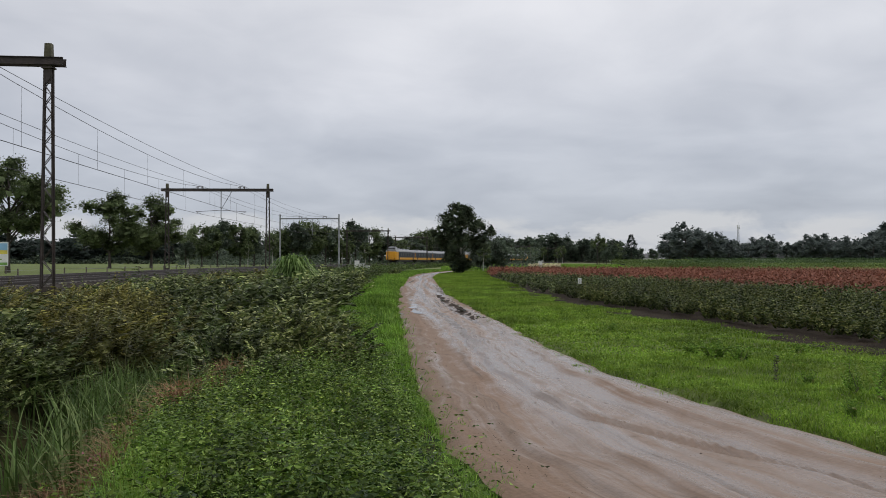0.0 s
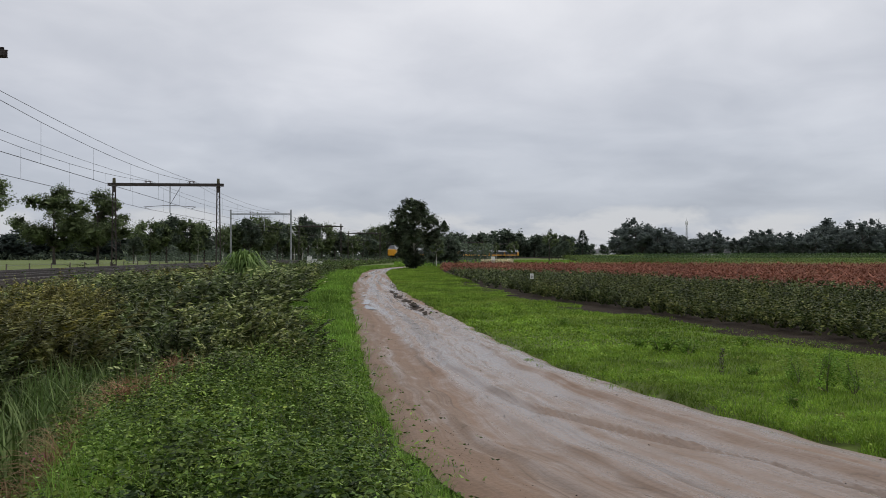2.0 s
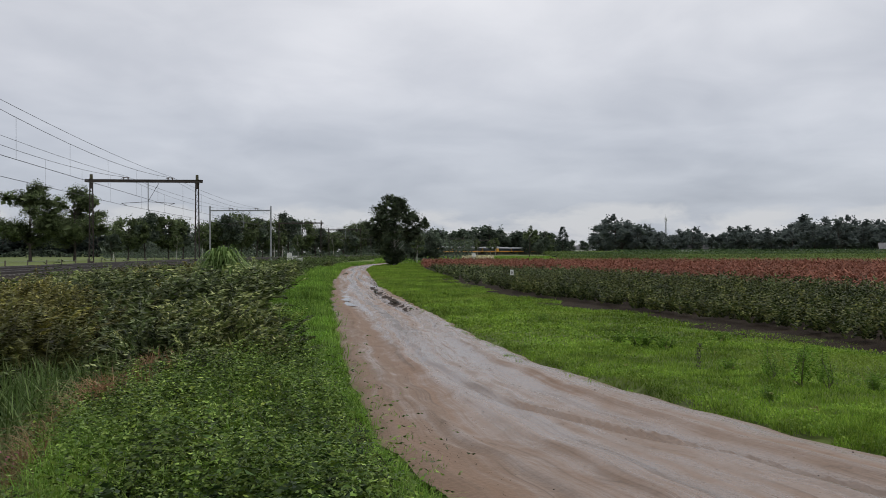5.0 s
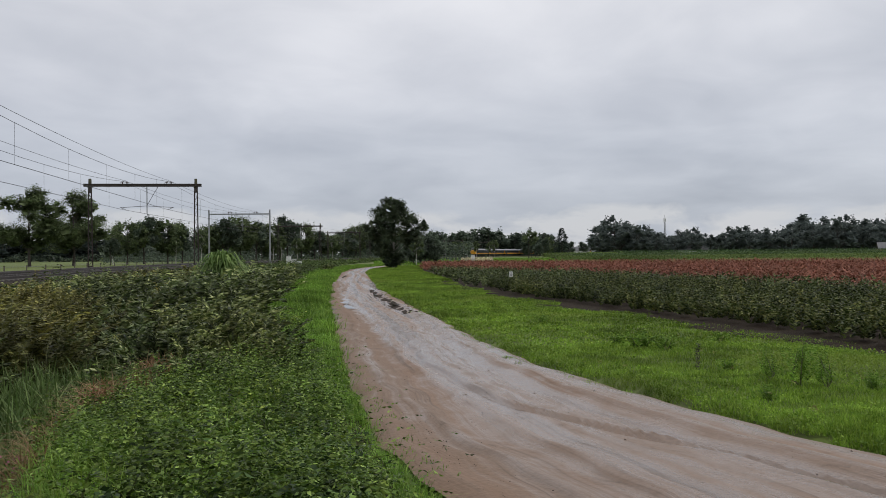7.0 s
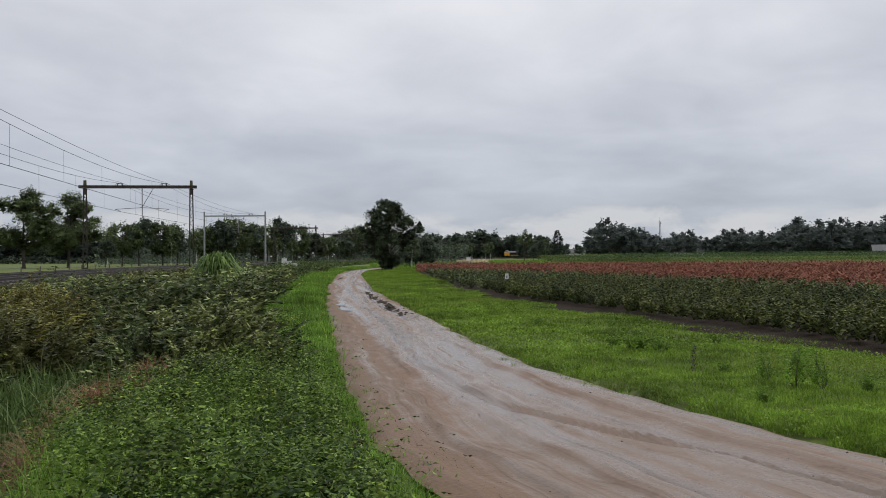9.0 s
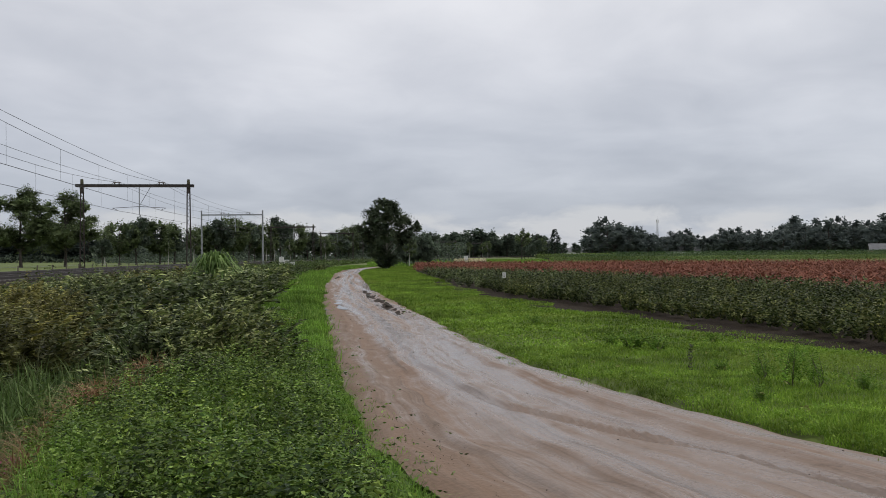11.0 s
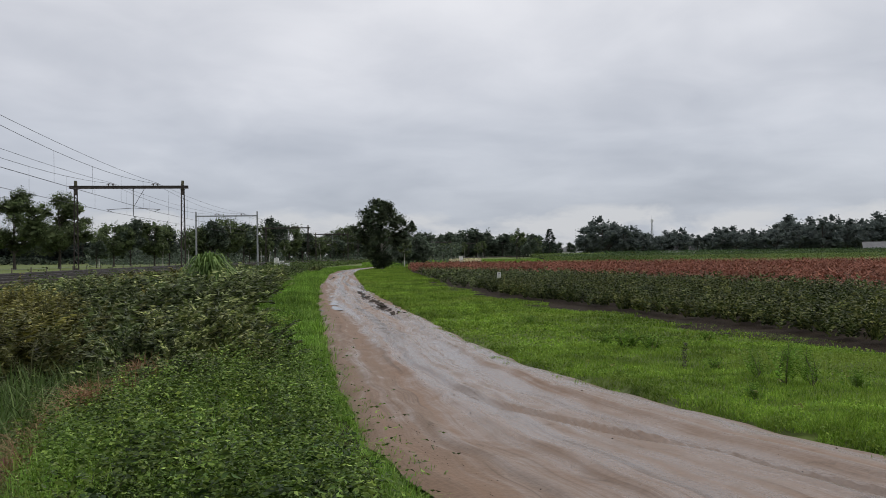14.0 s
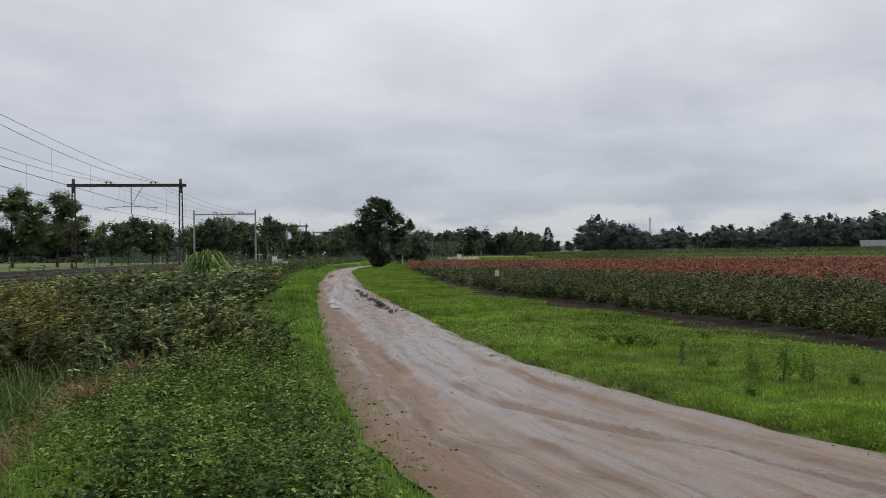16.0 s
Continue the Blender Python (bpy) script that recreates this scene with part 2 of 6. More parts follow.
# litter so dark that the shade in the plants' gaps is in its colour
g = Mat("shade_dark_litter", 0.95, spec=0.1)
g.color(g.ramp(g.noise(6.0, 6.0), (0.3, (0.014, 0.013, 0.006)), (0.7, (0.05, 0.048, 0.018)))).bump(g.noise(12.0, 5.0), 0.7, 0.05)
M_LITTER_SHADE = g.m

# wet sandy track: u runs across (0 to 3), v along in metres
g = Mat("wet_sandy_track", 0.5)
along = g.noise(1.0, 6.0, "UV", (2.4, 0.05, 1.0), 0.55, 0.3)
treads = g.noise(1.0, 5.0, "UV", (9.0, 0.22, 1.0), 0.6, 0.5)
blot = g.noise(0.45, 5.0, "UV", (1.0, 0.4, 1.0), 0.6, 0.5)
grit = g.noise(26.0, 5.0, "UV", (1.3, 1.0, 1.0))
lumps = g.noise(3.6, 7.0, "UV", (1.0, 0.45, 1.0), 0.62, 0.4)
sep_u = g.n.new("ShaderNodeSeparateXYZ")
g.l.new(g.n.new("ShaderNodeTexCoord").outputs["UV"], sep_u.inputs[0])
across = g.math("DIVIDE", sep_u.outputs[0], 3.0)
# the wheel lines hold the rain, the strip along the ditch side has drained
sodden = g.ramp(across, (0.0, 0.0), (0.22, 0.12), (0.34, 0.75), (0.46, 0.95), (0.58, 0.62), (0.70, 0.85), (0.82, 0.55), (0.92, 0.7), (1.0, 0.2))
c = g.ramp(along, (0.36, (0.254, 0.161, 0.106)), (0.50, (0.224, 0.155, 0.111)), (0.62, (0.196, 0.148, 0.118)))
c = g.mix(g.ramp(sodden, (0.05, 0.5), (0.4, 0.0)), c, (0.222, 0.147, 0.098))
c = g.mix(g.ramp(blot, (0.46, 0.0), (0.66, 0.5)), c, (0.215, 0.138, 0.09))
c = g.mix(g.ramp(treads, (0.59, 0.0), (0.68, 0.55)), c, (0.105, 0.074, 0.054))
c = g.mix(1.0, c, g.ramp(grit, (0.3, 0.82), (0.7, 1.14)), "MULTIPLY")
c = g.mix(g.ramp(lumps, (0.63, 0.0), (0.70, 0.7)), c, (0.085, 0.06, 0.043))
g.color(c)
wet = g.math("SUBTRACT", g.math("ADD", g.math("MULTIPLY", along, 0.8), g.math("MULTIPLY", sodden, 0.25)), g.math("ADD", g.math("MULTIPLY", g.math("SUBTRACT", lumps, 0.5), 0.4), g.math("MULTIPLY", g.math("SUBTRACT", treads, 0.5), 0.35)))
g.rough(g.ramp(wet, (0.40, 0.85), (0.50, 0.48), (0.58, 0.27), (0.68, 0.13)))
g.bump(g.math("ADD", g.math("MULTIPLY", lumps, 1.0), g.math("ADD", g.math("MULTIPLY", grit, 0.15), g.math("MULTIPLY", treads, 0.9))), 0.4, 0.05)
M_ROAD = g.m

g = Mat("puddle_water", 0.04, spec=0.6)
g.color((0.10, 0.085, 0.07)).bump(g.noise(9.0, 3.0), 0.04, 0.01)
M_PUDDLE = g.m

g = Mat("churned_mud", 0.85, spec=0.2)
g.color(g.ramp(g.noise(9.0, 6.0), (0.3, (0.02, 0.015, 0.011)), (0.7, (0.07, 0.05, 0.036)))).bump(g.noise(14.0, 6.0), 0.8, 0.04)
M_MUD = g.m

g = Mat("ballast", 0.95, spec=0.05)
g.color(g.mix(1.0, g.ramp(g.voronoi(14.0, out="Color"), (0.0, (0.03, 0.026, 0.023)), (1.0, (0.105, 0.09, 0.078))), g.ramp(g.noise(0.6, 4.0), (0.3, 0.6), (0.7, 1.1)), "MULTIPLY"))
g.bump(g.voronoi(14.0), 1.0, 0.05)
M_BALLAST = g.m
M_SLEEPER = plain_mat("sleeper_concrete", (0.10, 0.09, 0.078), 0.8, vary=0.3, scale=4, bump=0.3)
M_RAILSIDE = plain_mat("rail_rust", (0.028, 0.022, 0.019), 0.75, 0.0, 0.4, 5)
M_RAILTOP = plain_mat("rail_shine", (0.17, 0.155, 0.145), 0.45, 0.5, 0.1, 5)
M_RUST = plain_mat("rusty_painted_steel", (0.05, 0.038, 0.033), 0.6, 0.1, 0.45, 3.5, 0.25)
M_OLIVE = plain_mat("weathered_olive_cap", (0.085, 0.08, 0.045), 0.75, 0.0, 0.45, 5, 0.3)
M_GALV = plain_mat("galvanised_steel", (0.30, 0.31, 0.32), 0.5, 0.5, 0.2, 2.0)
M_WIRE = plain_mat("copper_wire_dulled", (0.035, 0.035, 0.036), 0.5, 0.5, 0.1, 2.0)
M_INSUL = plain_mat("insulator_ceramic", (0.14, 0.11, 0.10), 0.3, 0.0, 0.2, 8.0)
M_WHITE = plain_mat("white_paint", (0.72, 0.72, 0.70), 0.5, 0.0, 0.08, 4.0)
M_BLACK = plain_mat("black_print", (0.03, 0.03, 0.03), 0.6)
M_POST = plain_mat("grey_wood", (0.13, 0.11, 0.09), 0.85, 0.0, 0.4, 6.0, 0.4)
M_TRAINYEL = plain_mat("train_yellow", (0.72, 0.33, 0.015), 0.35, 0.0, 0.06, 0.4)
M_TRAINBLUE = plain_mat("train_dark_blue", (0.012, 0.014, 0.034), 0.5, 0.0, 0.15, 0.4)
M_TRAINROOF = plain_mat("train_grey_roof", (0.30, 0.31, 0.33), 0.6, 0.0, 0.15, 0.6)
M_TRAINGLASS = plain_mat("train_window_glass", (0.008, 0.009, 0.012), 0.3, 0.0, 0.1, 1.0)
M_UNDER = plain_mat("train_underframe", (0.02, 0.019, 0.018), 0.7, 0.2, 0.3, 1.0)
M_ROOFTILE = plain_mat("roof_sheet_grey", (0.14, 0.14, 0.145), 0.7, 0.0, 0.2, 0.5)
M_BRICK = plain_mat("farm_brick", (0.28, 0.16, 0.11), 0.85, 0.0, 0.25, 0.8)
M_SIGNGREEN = plain_mat("billboard_green", (0.16, 0.34, 0.07), 0.5, 0.0, 0.2, 1.0)
M_SIGNBLUE = plain_mat("billboard_blue", (0.22, 0.42, 0.62), 0.5, 0.0, 0.2, 0.6)
M_SIGNYEL = plain_mat("billboard_yellow", (0.62, 0.52, 0.08), 0.5, 0.0, 0.2, 1.0)

# ---- mesh helpers ----
R = np.random.default_rng(7)


def mesh_np(name, V, F, mats, idx=None, smooth=False, uv=None):
    """A mesh from arrays: V (n, 3), F (m, k) with k 3 or 4."""
    V, F = np.asarray(V, np.float32), np.asarray(F, np.int32)
    me = bpy.data.meshes.new(name)
    m, k = F.shape
    me.vertices.add(len(V))
    me.vertices.foreach_set("co", V.ravel())
    me.loops.add(m * k)
    me.loops.foreach_set("vertex_index", F.ravel())
    me.polygons.add(m)
    me.polygons.foreach_set("loop_start", np.arange(0, m * k, k, dtype=np.int32))
    me.polygons.foreach_set("loop_total", np.full(m, k, np.int32))
    for x in mats if isinstance(mats, (list, tuple)) else [mats]:
        me.materials.append(x)
    if idx is not None:
        me.polygons.foreach_set("material_index", np.asarray(idx, np.int32))
    if smooth:
        me.polygons.foreach_set("use_smooth", np.ones(m, bool))
    if uv is not None:
        layer = me.uv_layers.new(name="UVMap")
        layer.data.foreach_set("uv", np.asarray(uv, np.float32)[F.ravel()].ravel())
    me.update(calc_edges=True)
    me.validate()
    return me


def child(name, me, parent=None, label="", m=None):
    ob = new(name, me)
    if parent is not None:
        ob.parent = parent
    if m is not None:
        ob.matrix_basis = m
    return tagged(ob, label)


def part(name, bm, material, parent=None, label="", m=None):
    me = bpy.data.meshes.new(name)
    bm.to_mesh(me)
    bm.free()
    me.materials.append(material)
    return child(name, me, parent, label, m)


def thing(name, label, category, group="", m=None):
    ob = new(name)
    ob.empty_display_size = 0.2
    if m is not None:
        ob.matrix_basis = m
    return tagged(ob, label, category, group)


def add_box(bm, c, s, bevel=0.0, m=None):
    """A box with centre c and size s, its edges rounded, added to bm."""
    b = bmesh.new()
    bmesh.ops.create_cube(b, size=1, matrix=Matrix.Translation(c) @ Matrix.Diagonal((*s, 1)))
    if bevel:
        bmesh.ops.bevel(b, geom=b.edges[:], offset=bevel, segments=1, affect="EDGES")
    if m is not None:
        b.transform(m)
    t = bpy.data.meshes.new("t")
    b.to_mesh(t)
    b.free()
    bm.from_mesh(t)
    bpy.data.meshes.remove(t)
    return bm


def add_bar(bm, a, b, w, h=None):
    """A straight bar of section w by h from a to b."""
    a, b = Vector(a), Vector(b)
    d = b - a
    q = d.to_track_quat("Z", "Y").to_matrix().to_4x4()
    return add_box(bm, (0, 0, 0), (w, h or w, d.length), 0, Matrix.Translation((a + b) / 2) @ q)


def add_cyl(bm, a, b, r1, r2=None, n=10):
    a, b = Vector(a), Vector(b)
    d = b - a
    m = Matrix.Translation((a + b) / 2) @ d.to_track_quat("Z", "Y").to_matrix().to_4x4()
    bmesh.ops.create_cone(bm, cap_ends=True, segments=n, radius1=r1, radius2=r1 if r2 is None else r2, depth=d.length, matrix=m)
    return bm


def tube(P, r, n=5):
    """Vertices and quads of a tube along the points P with radii r."""
    P = np.asarray(P, float)
    r = np.broadcast_to(np.asarray(r, float), len(P))
    T = np.gradient(P, axis=0)
    T /= np.linalg.norm(T, axis=1)[:, None] + 1e-9
    ref = np.where(np.abs(T[:, 2:]) > 0.9, [[1.0, 0, 0]], [[0, 0, 1.0]])
    A = np.cross(T, ref)
    A /= np.linalg.norm(A, axis=1)[:, None] + 1e-9
    B = np.cross(T, A)
    a = np.arange(n) * 2 * np.pi / n
    V = P[:, None] + r[:, None, None] * (np.cos(a)[None, :, None] * A[:, None] + np.sin(a)[None, :, None] * B[:, None])
    i = np.arange(len(P) - 1)[:, None] * n
    j = np.arange(n)[None]
    k = (j + 1) % n
    F = np.stack([i + j, i + k, i + n + k, i + n + j], -1).reshape(-1, 4)
    return V.reshape(-1, 3), F


def join(parts):
    V, F, o = [], [], 0
    for v, f in parts:
        V.append(v)
        F.append(f + o)
        o += len(v)
    return np.concatenate(V), np.concatenate(F)


def unit(n):
    v = R.normal(size=(n, 3))
    return v / np.linalg.norm(v, axis=1)[:, None]


def leaves(P, size, aspect=0.5, lift=0.0, out=None, fold=0.12, flat=1.0):
    """Pointed leaves at P, each a folded lozenge; out: a direction that they lean towards."""
    n = len(P)
    size = np.broadcast_to(np.asarray(size, float), n)[:, None]
    a = unit(n)
    a[:, 2] = a[:, 2] * 0.6 + lift
    if out is not None:
        a = a * 0.7 + out
    a /= np.linalg.norm(a, axis=1)[:, None] + 1e-9
    b = np.cross(a, unit(n) * 0.75 + np.array([0, 0, flat]))
    b /= np.linalg.norm(b, axis=1)[:, None] + 1e-9
    nn = np.cross(a, b)
    mid = P + a * size * 0.45
    V = np.stack([P, mid + b * size * aspect * 0.5 + nn * size * fold, P + a * size, mid - b * size * aspect * 0.5 + nn * size * fold], 1).reshape(-1, 3)
    return V, np.arange(4 * n).reshape(n, 4)


def blades(P, h, w, bend=0.5, seg=1, dirs=None, reach=0.9, sag=0.35, floor=0.1):
    """Grass blades from the roots P: seg 1 gives one triangle each, more give a bowed strip (quads)."""
    n = len(P)
    h, w = np.broadcast_to(h, n)[:, None], np.broadcast_to(w, n)[:, None]
    t = R.uniform(0, 2 * np.pi, n) if dirs is None else dirs
    d = np.stack([np.cos(t), np.sin(t), 0 * t], 1)
    s = np.stack([-np.sin(t), np.cos(t), 0 * t], 1)
    k = np.clip(R.normal(bend, bend * 0.5, n), bend * floor, bend * 2)[:, None]
    z = np.array([[0, 0, 1.0]])
    if seg == 1:
        V = np.stack([P + s * w / 2, P - s * w / 2, P + d * h * k * 0.6 + z * h], 1).reshape(-1, 3)
        return V, np.arange(3 * n).reshape(n, 3)
    rows = []
    for i in range(seg + 1):
        u = i / seg
        c = P + d * h * k * u ** 2 * reach + z * h * (u - sag * k * u ** 3)
        ww = w / 2 * (1 - u ** 1.6) + 0.0006
        rows += [c + s * ww, c - s * ww]
    V = np.stack(rows, 1).reshape(-1, 3)
    o = np.arange(n)[:, None] * 2 * (seg + 1)
    F = np.concatenate([o + np.array([[2 * i, 2 * i + 1, 2 * i + 3, 2 * i + 2]]) for i in range(seg)])
    return V, F


def lumpy(X, Y, scale, seed=0.0):
    """Smooth value noise by sines, -1 to 1."""
    x, y = X * scale + seed * 3.1, Y * scale + seed * 1.7
    return (np.sin(x + 1.3 * np.sin(y * 0.7)) + np.sin(y * 1.31 + 1.7 * np.sin(x * 0.53)) + np.sin((x + y) * 0.77 + 0.9)) / 3


# ---- the plan ----
LEFT = np.array([(-40, 14), (-20, 8), (0, 1.8), (5.9, 0.04), (7.6, -0.56), (9.2, -0.93), (11.8, -1.42), (15.3, -2.05), (20.2, -2.9), (33.3, -5.07), (54.4, -8.13), (82, -11.6), (105, -13.6), (125, -13.4), (150, -11), (200, -3)])
RIGHT = np.array([(-40, 26), (-20, 16), (0, 7.6), (5, 4.7), (7.1, 3.78), (8.5, 3.02), (10, 2.4), (11.9, 1.74), (13.75, 1.06), (18.3, 0.18), (25.9, -1.15), (44, -4.3), (86, -9.6), (105, -11.1), (125, -10.6), (150, -8), (200, 0)])
FRONT = np.array([(-10, 13), (5, 9.6), (14.6, 7.8), (17.5, 6.6), (22.9, 5.6), (27, 4.0), (34, 2.5), (44.8, 0.46), (85, -3.6), (100, -4.6)])


def xl(Y):
    return np.interp(Y, LEFT[:, 0], LEFT[:, 1])


def xr(Y):
    return np.interp(Y, RIGHT[:, 0], RIGHT[:, 1])


def xf(Y):
    return np.interp(Y, FRONT[:, 0], FRONT[:, 1])


# the railway: the line of the masts beside the near track, an arc of 820 m radius
S = np.arange(-120.0, 1150.0, 1.0)
HEAD = np.radians(-10.9 + 0.07 * np.clip(S, -60, 1150))
_x, _y = np.cumsum(np.sin(HEAD)), np.cumsum(np.cos(HEAD))
_o = np.argmin(np.abs(S))
MX, MY = _x - _x[_o] - 15.7, _y - _y[_o] + 26.0
RAIL = 0.72


def rail_z(s):
    """Height of the rail heads: the line falls gently away from the camera."""
    return np.interp(s, [60, 200], [0.99, 0.90])


def line(s, off=0.0):
    """Place on the railway at s, off metres to the left of the mast line, and its heading."""
    h = np.interp(s, S, HEAD)
    return np.interp(s, S, MX) - off * np.cos(h), np.interp(s, S, MY) + off * np.sin(h), h


def bump01(x):
    x = np.clip(x, 0, 1)
    return x * x * (3 - 2 * x)


def terrain(X, Y):
    X, Y = np.asarray(X, float), np.asarray(Y, float)
    h = np.interp(Y, MY, HEAD)
    d = (np.interp(Y, MY, MX) - X) * np.cos(h)
    bank = np.interp(Y, [80, 220], [0.53, 0.44]) * bump01((d + 3.0) / 3.0) * bump01((12.6 - d) / 3.0)
    near = np.clip(1 - (Y - 30) / 60, 0.25, 1) * bump01((140 - Y) / 30)
    e = xl(Y) - 4.6 - X
    ditch = -0.75 * near * bump01((1.7 - np.abs(e)) / 1.2)
    inroad = bump01((X - xl(Y) + 0.3) / 0.3) * bump01((xr(Y) + 0.3 - X) / 0.3) * bump01((160 - Y) / 5)
    soft = 0.04 * lumpy(X, Y, 1.3) + 0.03 * lumpy(X, Y, 3.1, 2)
    away = np.clip(1 - np.hypot(X, Y) / 150, 0, 1)
    return bank + ditch - 0.14 * inroad + soft * away * (1 - inroad)


# ---- ground, road, fields ----
def axis(fine, step, far, grow=1.18):
    a = list(np.arange(fine[0], fine[1] + 1e-6, step))
    d = step
    while a[-1] < far[1]:
        d *= grow
        a.append(a[-1] + d)
    d = step
    while a[0] > far[0]:
        d *= grow
        a.insert(0, a[0] - d)
    return np.array(a)


def grid(gx, gy, zfun):
    X, Y = np.meshgrid(gx, gy)
    V = np.stack([X, Y, zfun(X, Y)], -1).reshape(-1, 3)
    w = len(gx)
    i = (np.arange(len(gy) - 1)[:, None] * w + np.arange(w - 1)[None]).reshape(-1)
    return V, np.stack([i, i + 1, i + w + 1, i + w], 1)


V, F = grid(axis((-26, 12), 0.33, (-3500, 3500)), axis((0, 45), 0.45, (-3000, 4000), 1.06), terrain)
tagged(new("ground", mesh_np("ground", V, F, M_GROUND, smooth=True)), "flat grassy farmland with a ditch and low railway bank", "ground", kind="structure")

ROAD_Y = np.concatenate([np.arange(-25, 2, 1.0), np.arange(2, 40, 0.12), np.arange(40, 90, 0.5), np.arange(90, 150, 1.0)])


def road_z(U, Y, W):
    """Height of the track: two worn wheel lines, treads, and a churned rut on its right side."""
    z = -0.012 + 0.012 * lumpy(U * 1.5, Y * 0.6, 1.7, 4) + 0.006 * lumpy(U, Y, 6.5, 5)
    for c, w in ((0.27, 0.28), (0.72, 0.30)):
        q = (U - c * W - 0.12 * np.sin(Y * 0.35)) / w
        z -= 0.05 * np.exp(-q * q) * (1 + 0.3 * lumpy(U, Y, 2.2, 1))
        z += 0.03 * np.exp(-((np.abs(q) - 1.25) / 0.28) ** 2)
    q = (U - np.interp(Y, [5, 6, 7.3, 9.6, 14, 24], [0.82, 0.76, 0.67, 0.45, 0.42, 0.45]) * W - 0.04 * np.sin(Y * 0.9)) / 0.06
    z -= 0.05 * np.exp(-q * q) * bump01((24 - Y) / 6)
    z += 0.03 * np.exp(-((q - 1.7) / 0.8) ** 2) * bump01((24 - Y) / 6) * (1 + 0.6 * lumpy(U * 2, Y, 5.1, 7))
    rut = bump01((Y - 24) / 4) * bump01((44 - Y) / 6)
    q = (U - 0.80 * W) / 0.22
    z -= 0.09 * rut * np.exp(-q * q) * (0.7 + 0.5 * lumpy(U, Y, 1.9, 8))
    z += 0.015 * rut * np.exp(-((np.abs(q) - 1.5) / 0.4) ** 2) * (1 + 0.6 * lumpy(U, Y, 4.4, 3))
    q = (U - 0.17 * W - 0.04 * np.sin(Y * 1.3)) / 0.09
    z -= 0.03 * np.exp(-q * q) * bump01((11 - Y) / 3) * (1 + 0.8 * lumpy(U, Y, 5, 2))
    z += 0.012 * lumpy(U * 3, Y, 3.9, 6) * bump01((0.9 - U) / 0.5)
    edge = np.minimum(U, W - U)
    return z - 0.06 * bump01((0.25 - edge) / 0.35)


n = 84
u = np.linspace(0, 1, n)
Yg = np.repeat(ROAD_Y[:, None], n, 1)
wob = 0.09 * lumpy(ROAD_Y, ROAD_Y * 0.3, 2.1) + 0.06 * lumpy(ROAD_Y, 0 * ROAD_Y, 5.3, 2)
wob2 = 0.09 * lumpy(ROAD_Y, ROAD_Y * 0.2, 2.6, 5) + 0.06 * lumpy(ROAD_Y, 0 * ROAD_Y, 4.7, 7)
A, B = (xl(ROAD_Y) - 0.12 + wob)[:, None], (xr(ROAD_Y) + 0.12 + wob2)[:, None]
Xg = A + (B - A) * u[None]
Ug = Xg - A
Zg = road_z(Ug, Yg, B - A) + 0.02
V = np.stack([Xg, Yg, Zg], -1).reshape(-1, 3)
i = (np.arange(len(ROAD_Y) - 1)[:, None] * n + np.arange(n - 1)[None]).reshape(-1)
F = np.stack([i, i + 1, i + n + 1, i + n], 1)
UV = np.stack([Ug / (B - A) * 3 + 0.12 * np.sin(Yg * 0.23), Yg * 1.02], -1).reshape(-1, 2)
tagged(new("road", mesh_np("road", V, F, M_ROAD, smooth=True, uv=UV)), "wet sandy farm track with wheel ruts", "dirt road", kind="structure")


def road_at(X, Y):
    a, b = xl(Y) - 0.12, xr(Y) + 0.12
    return road_z(X - a, Y, b - a) + 0.02


def puddle(cx, cy, rx, ry, rz, seed):
    """A thin sheet of standing water with an uneven rim, lying in a hollow of the track."""
    k = 40
    a = np.arange(k) * 2 * np.pi / k
    r = 1 + 0.25 * np.sin(3 * a + seed) + 0.18 * np.sin(5 * a + 2 * seed) + 0.1 * np.sin(9 * a)
    c, s = math.cos(rz), math.sin(rz)
    x, y = rx * r * np.cos(a), ry * r * np.sin(a)
    P = np.stack([cx + c * x - s * y, cy + s * x + c * y, 0 * a], 1)
    z = float(np.percentile(np.concatenate([road_at(cx + (P[:, 0] - cx) * q, cy + (P[:, 1] - cy) * q) for q in (0.3, 0.6, 0.9)]), 22)) + 0.002
    P[:, 2] = z
    bm = bmesh.new()
    bm.faces.new([bm.verts.new(p) for p in P])
    bmesh.ops.triangulate(bm, faces=bm.faces[:])
    tagged(part("puddle", bm, M_PUDDLE), "shallow rain puddle in a wheel rut of the track", "puddle", "puddles on the track")


for p in ((-4.55, 32.0, 0.55, 2.6, 0.13, 1), (-4.05, 28.8, 0.35, 1.7, 0.15, 2), (-6.9, 46, 0.35, 4.0, 0.15, 3), (-2.25, 31.5, 0.30, 2.8, 0.16, 4), (-5.6, 38.0, 0.4, 2.4, 0.15, 5), (-3.9, 40.0, 0.3, 2.5, 0.15, 6),
          (-9.9, 72, 0.3, 5.0, 0.13, 1.5)):
    puddle(*p)

# the dark churned trough along the right-hand wheel line
ys = np.arange(25.5, 44, 0.1)
w = (xr(ys) - xl(ys)) + 0.24
cx = xl(ys) - 0.12 + 0.80 * w
q = np.linspace(-1, 1, 15)
hw = (0.16 + 0.10 * np.clip(lumpy(ys, 0 * ys, 1.7, 2), -0.9, 1)) * bump01((ys - 25.5) / 2) * bump01((44 - ys) / 3) + 0.01
X = cx[:, None] + hw[:, None] * q[None] + 0.05 * lumpy(ys, 0 * ys, 6.0, 1)[:, None]
Yg = np.repeat(ys[:, None], 15, 1)
Z = road_at(X, Yg) + 0.012 + 0.03 * lumpy(X, Yg, 9.0, 3) * (1 - q[None] ** 2) - 0.03 * q[None] ** 4
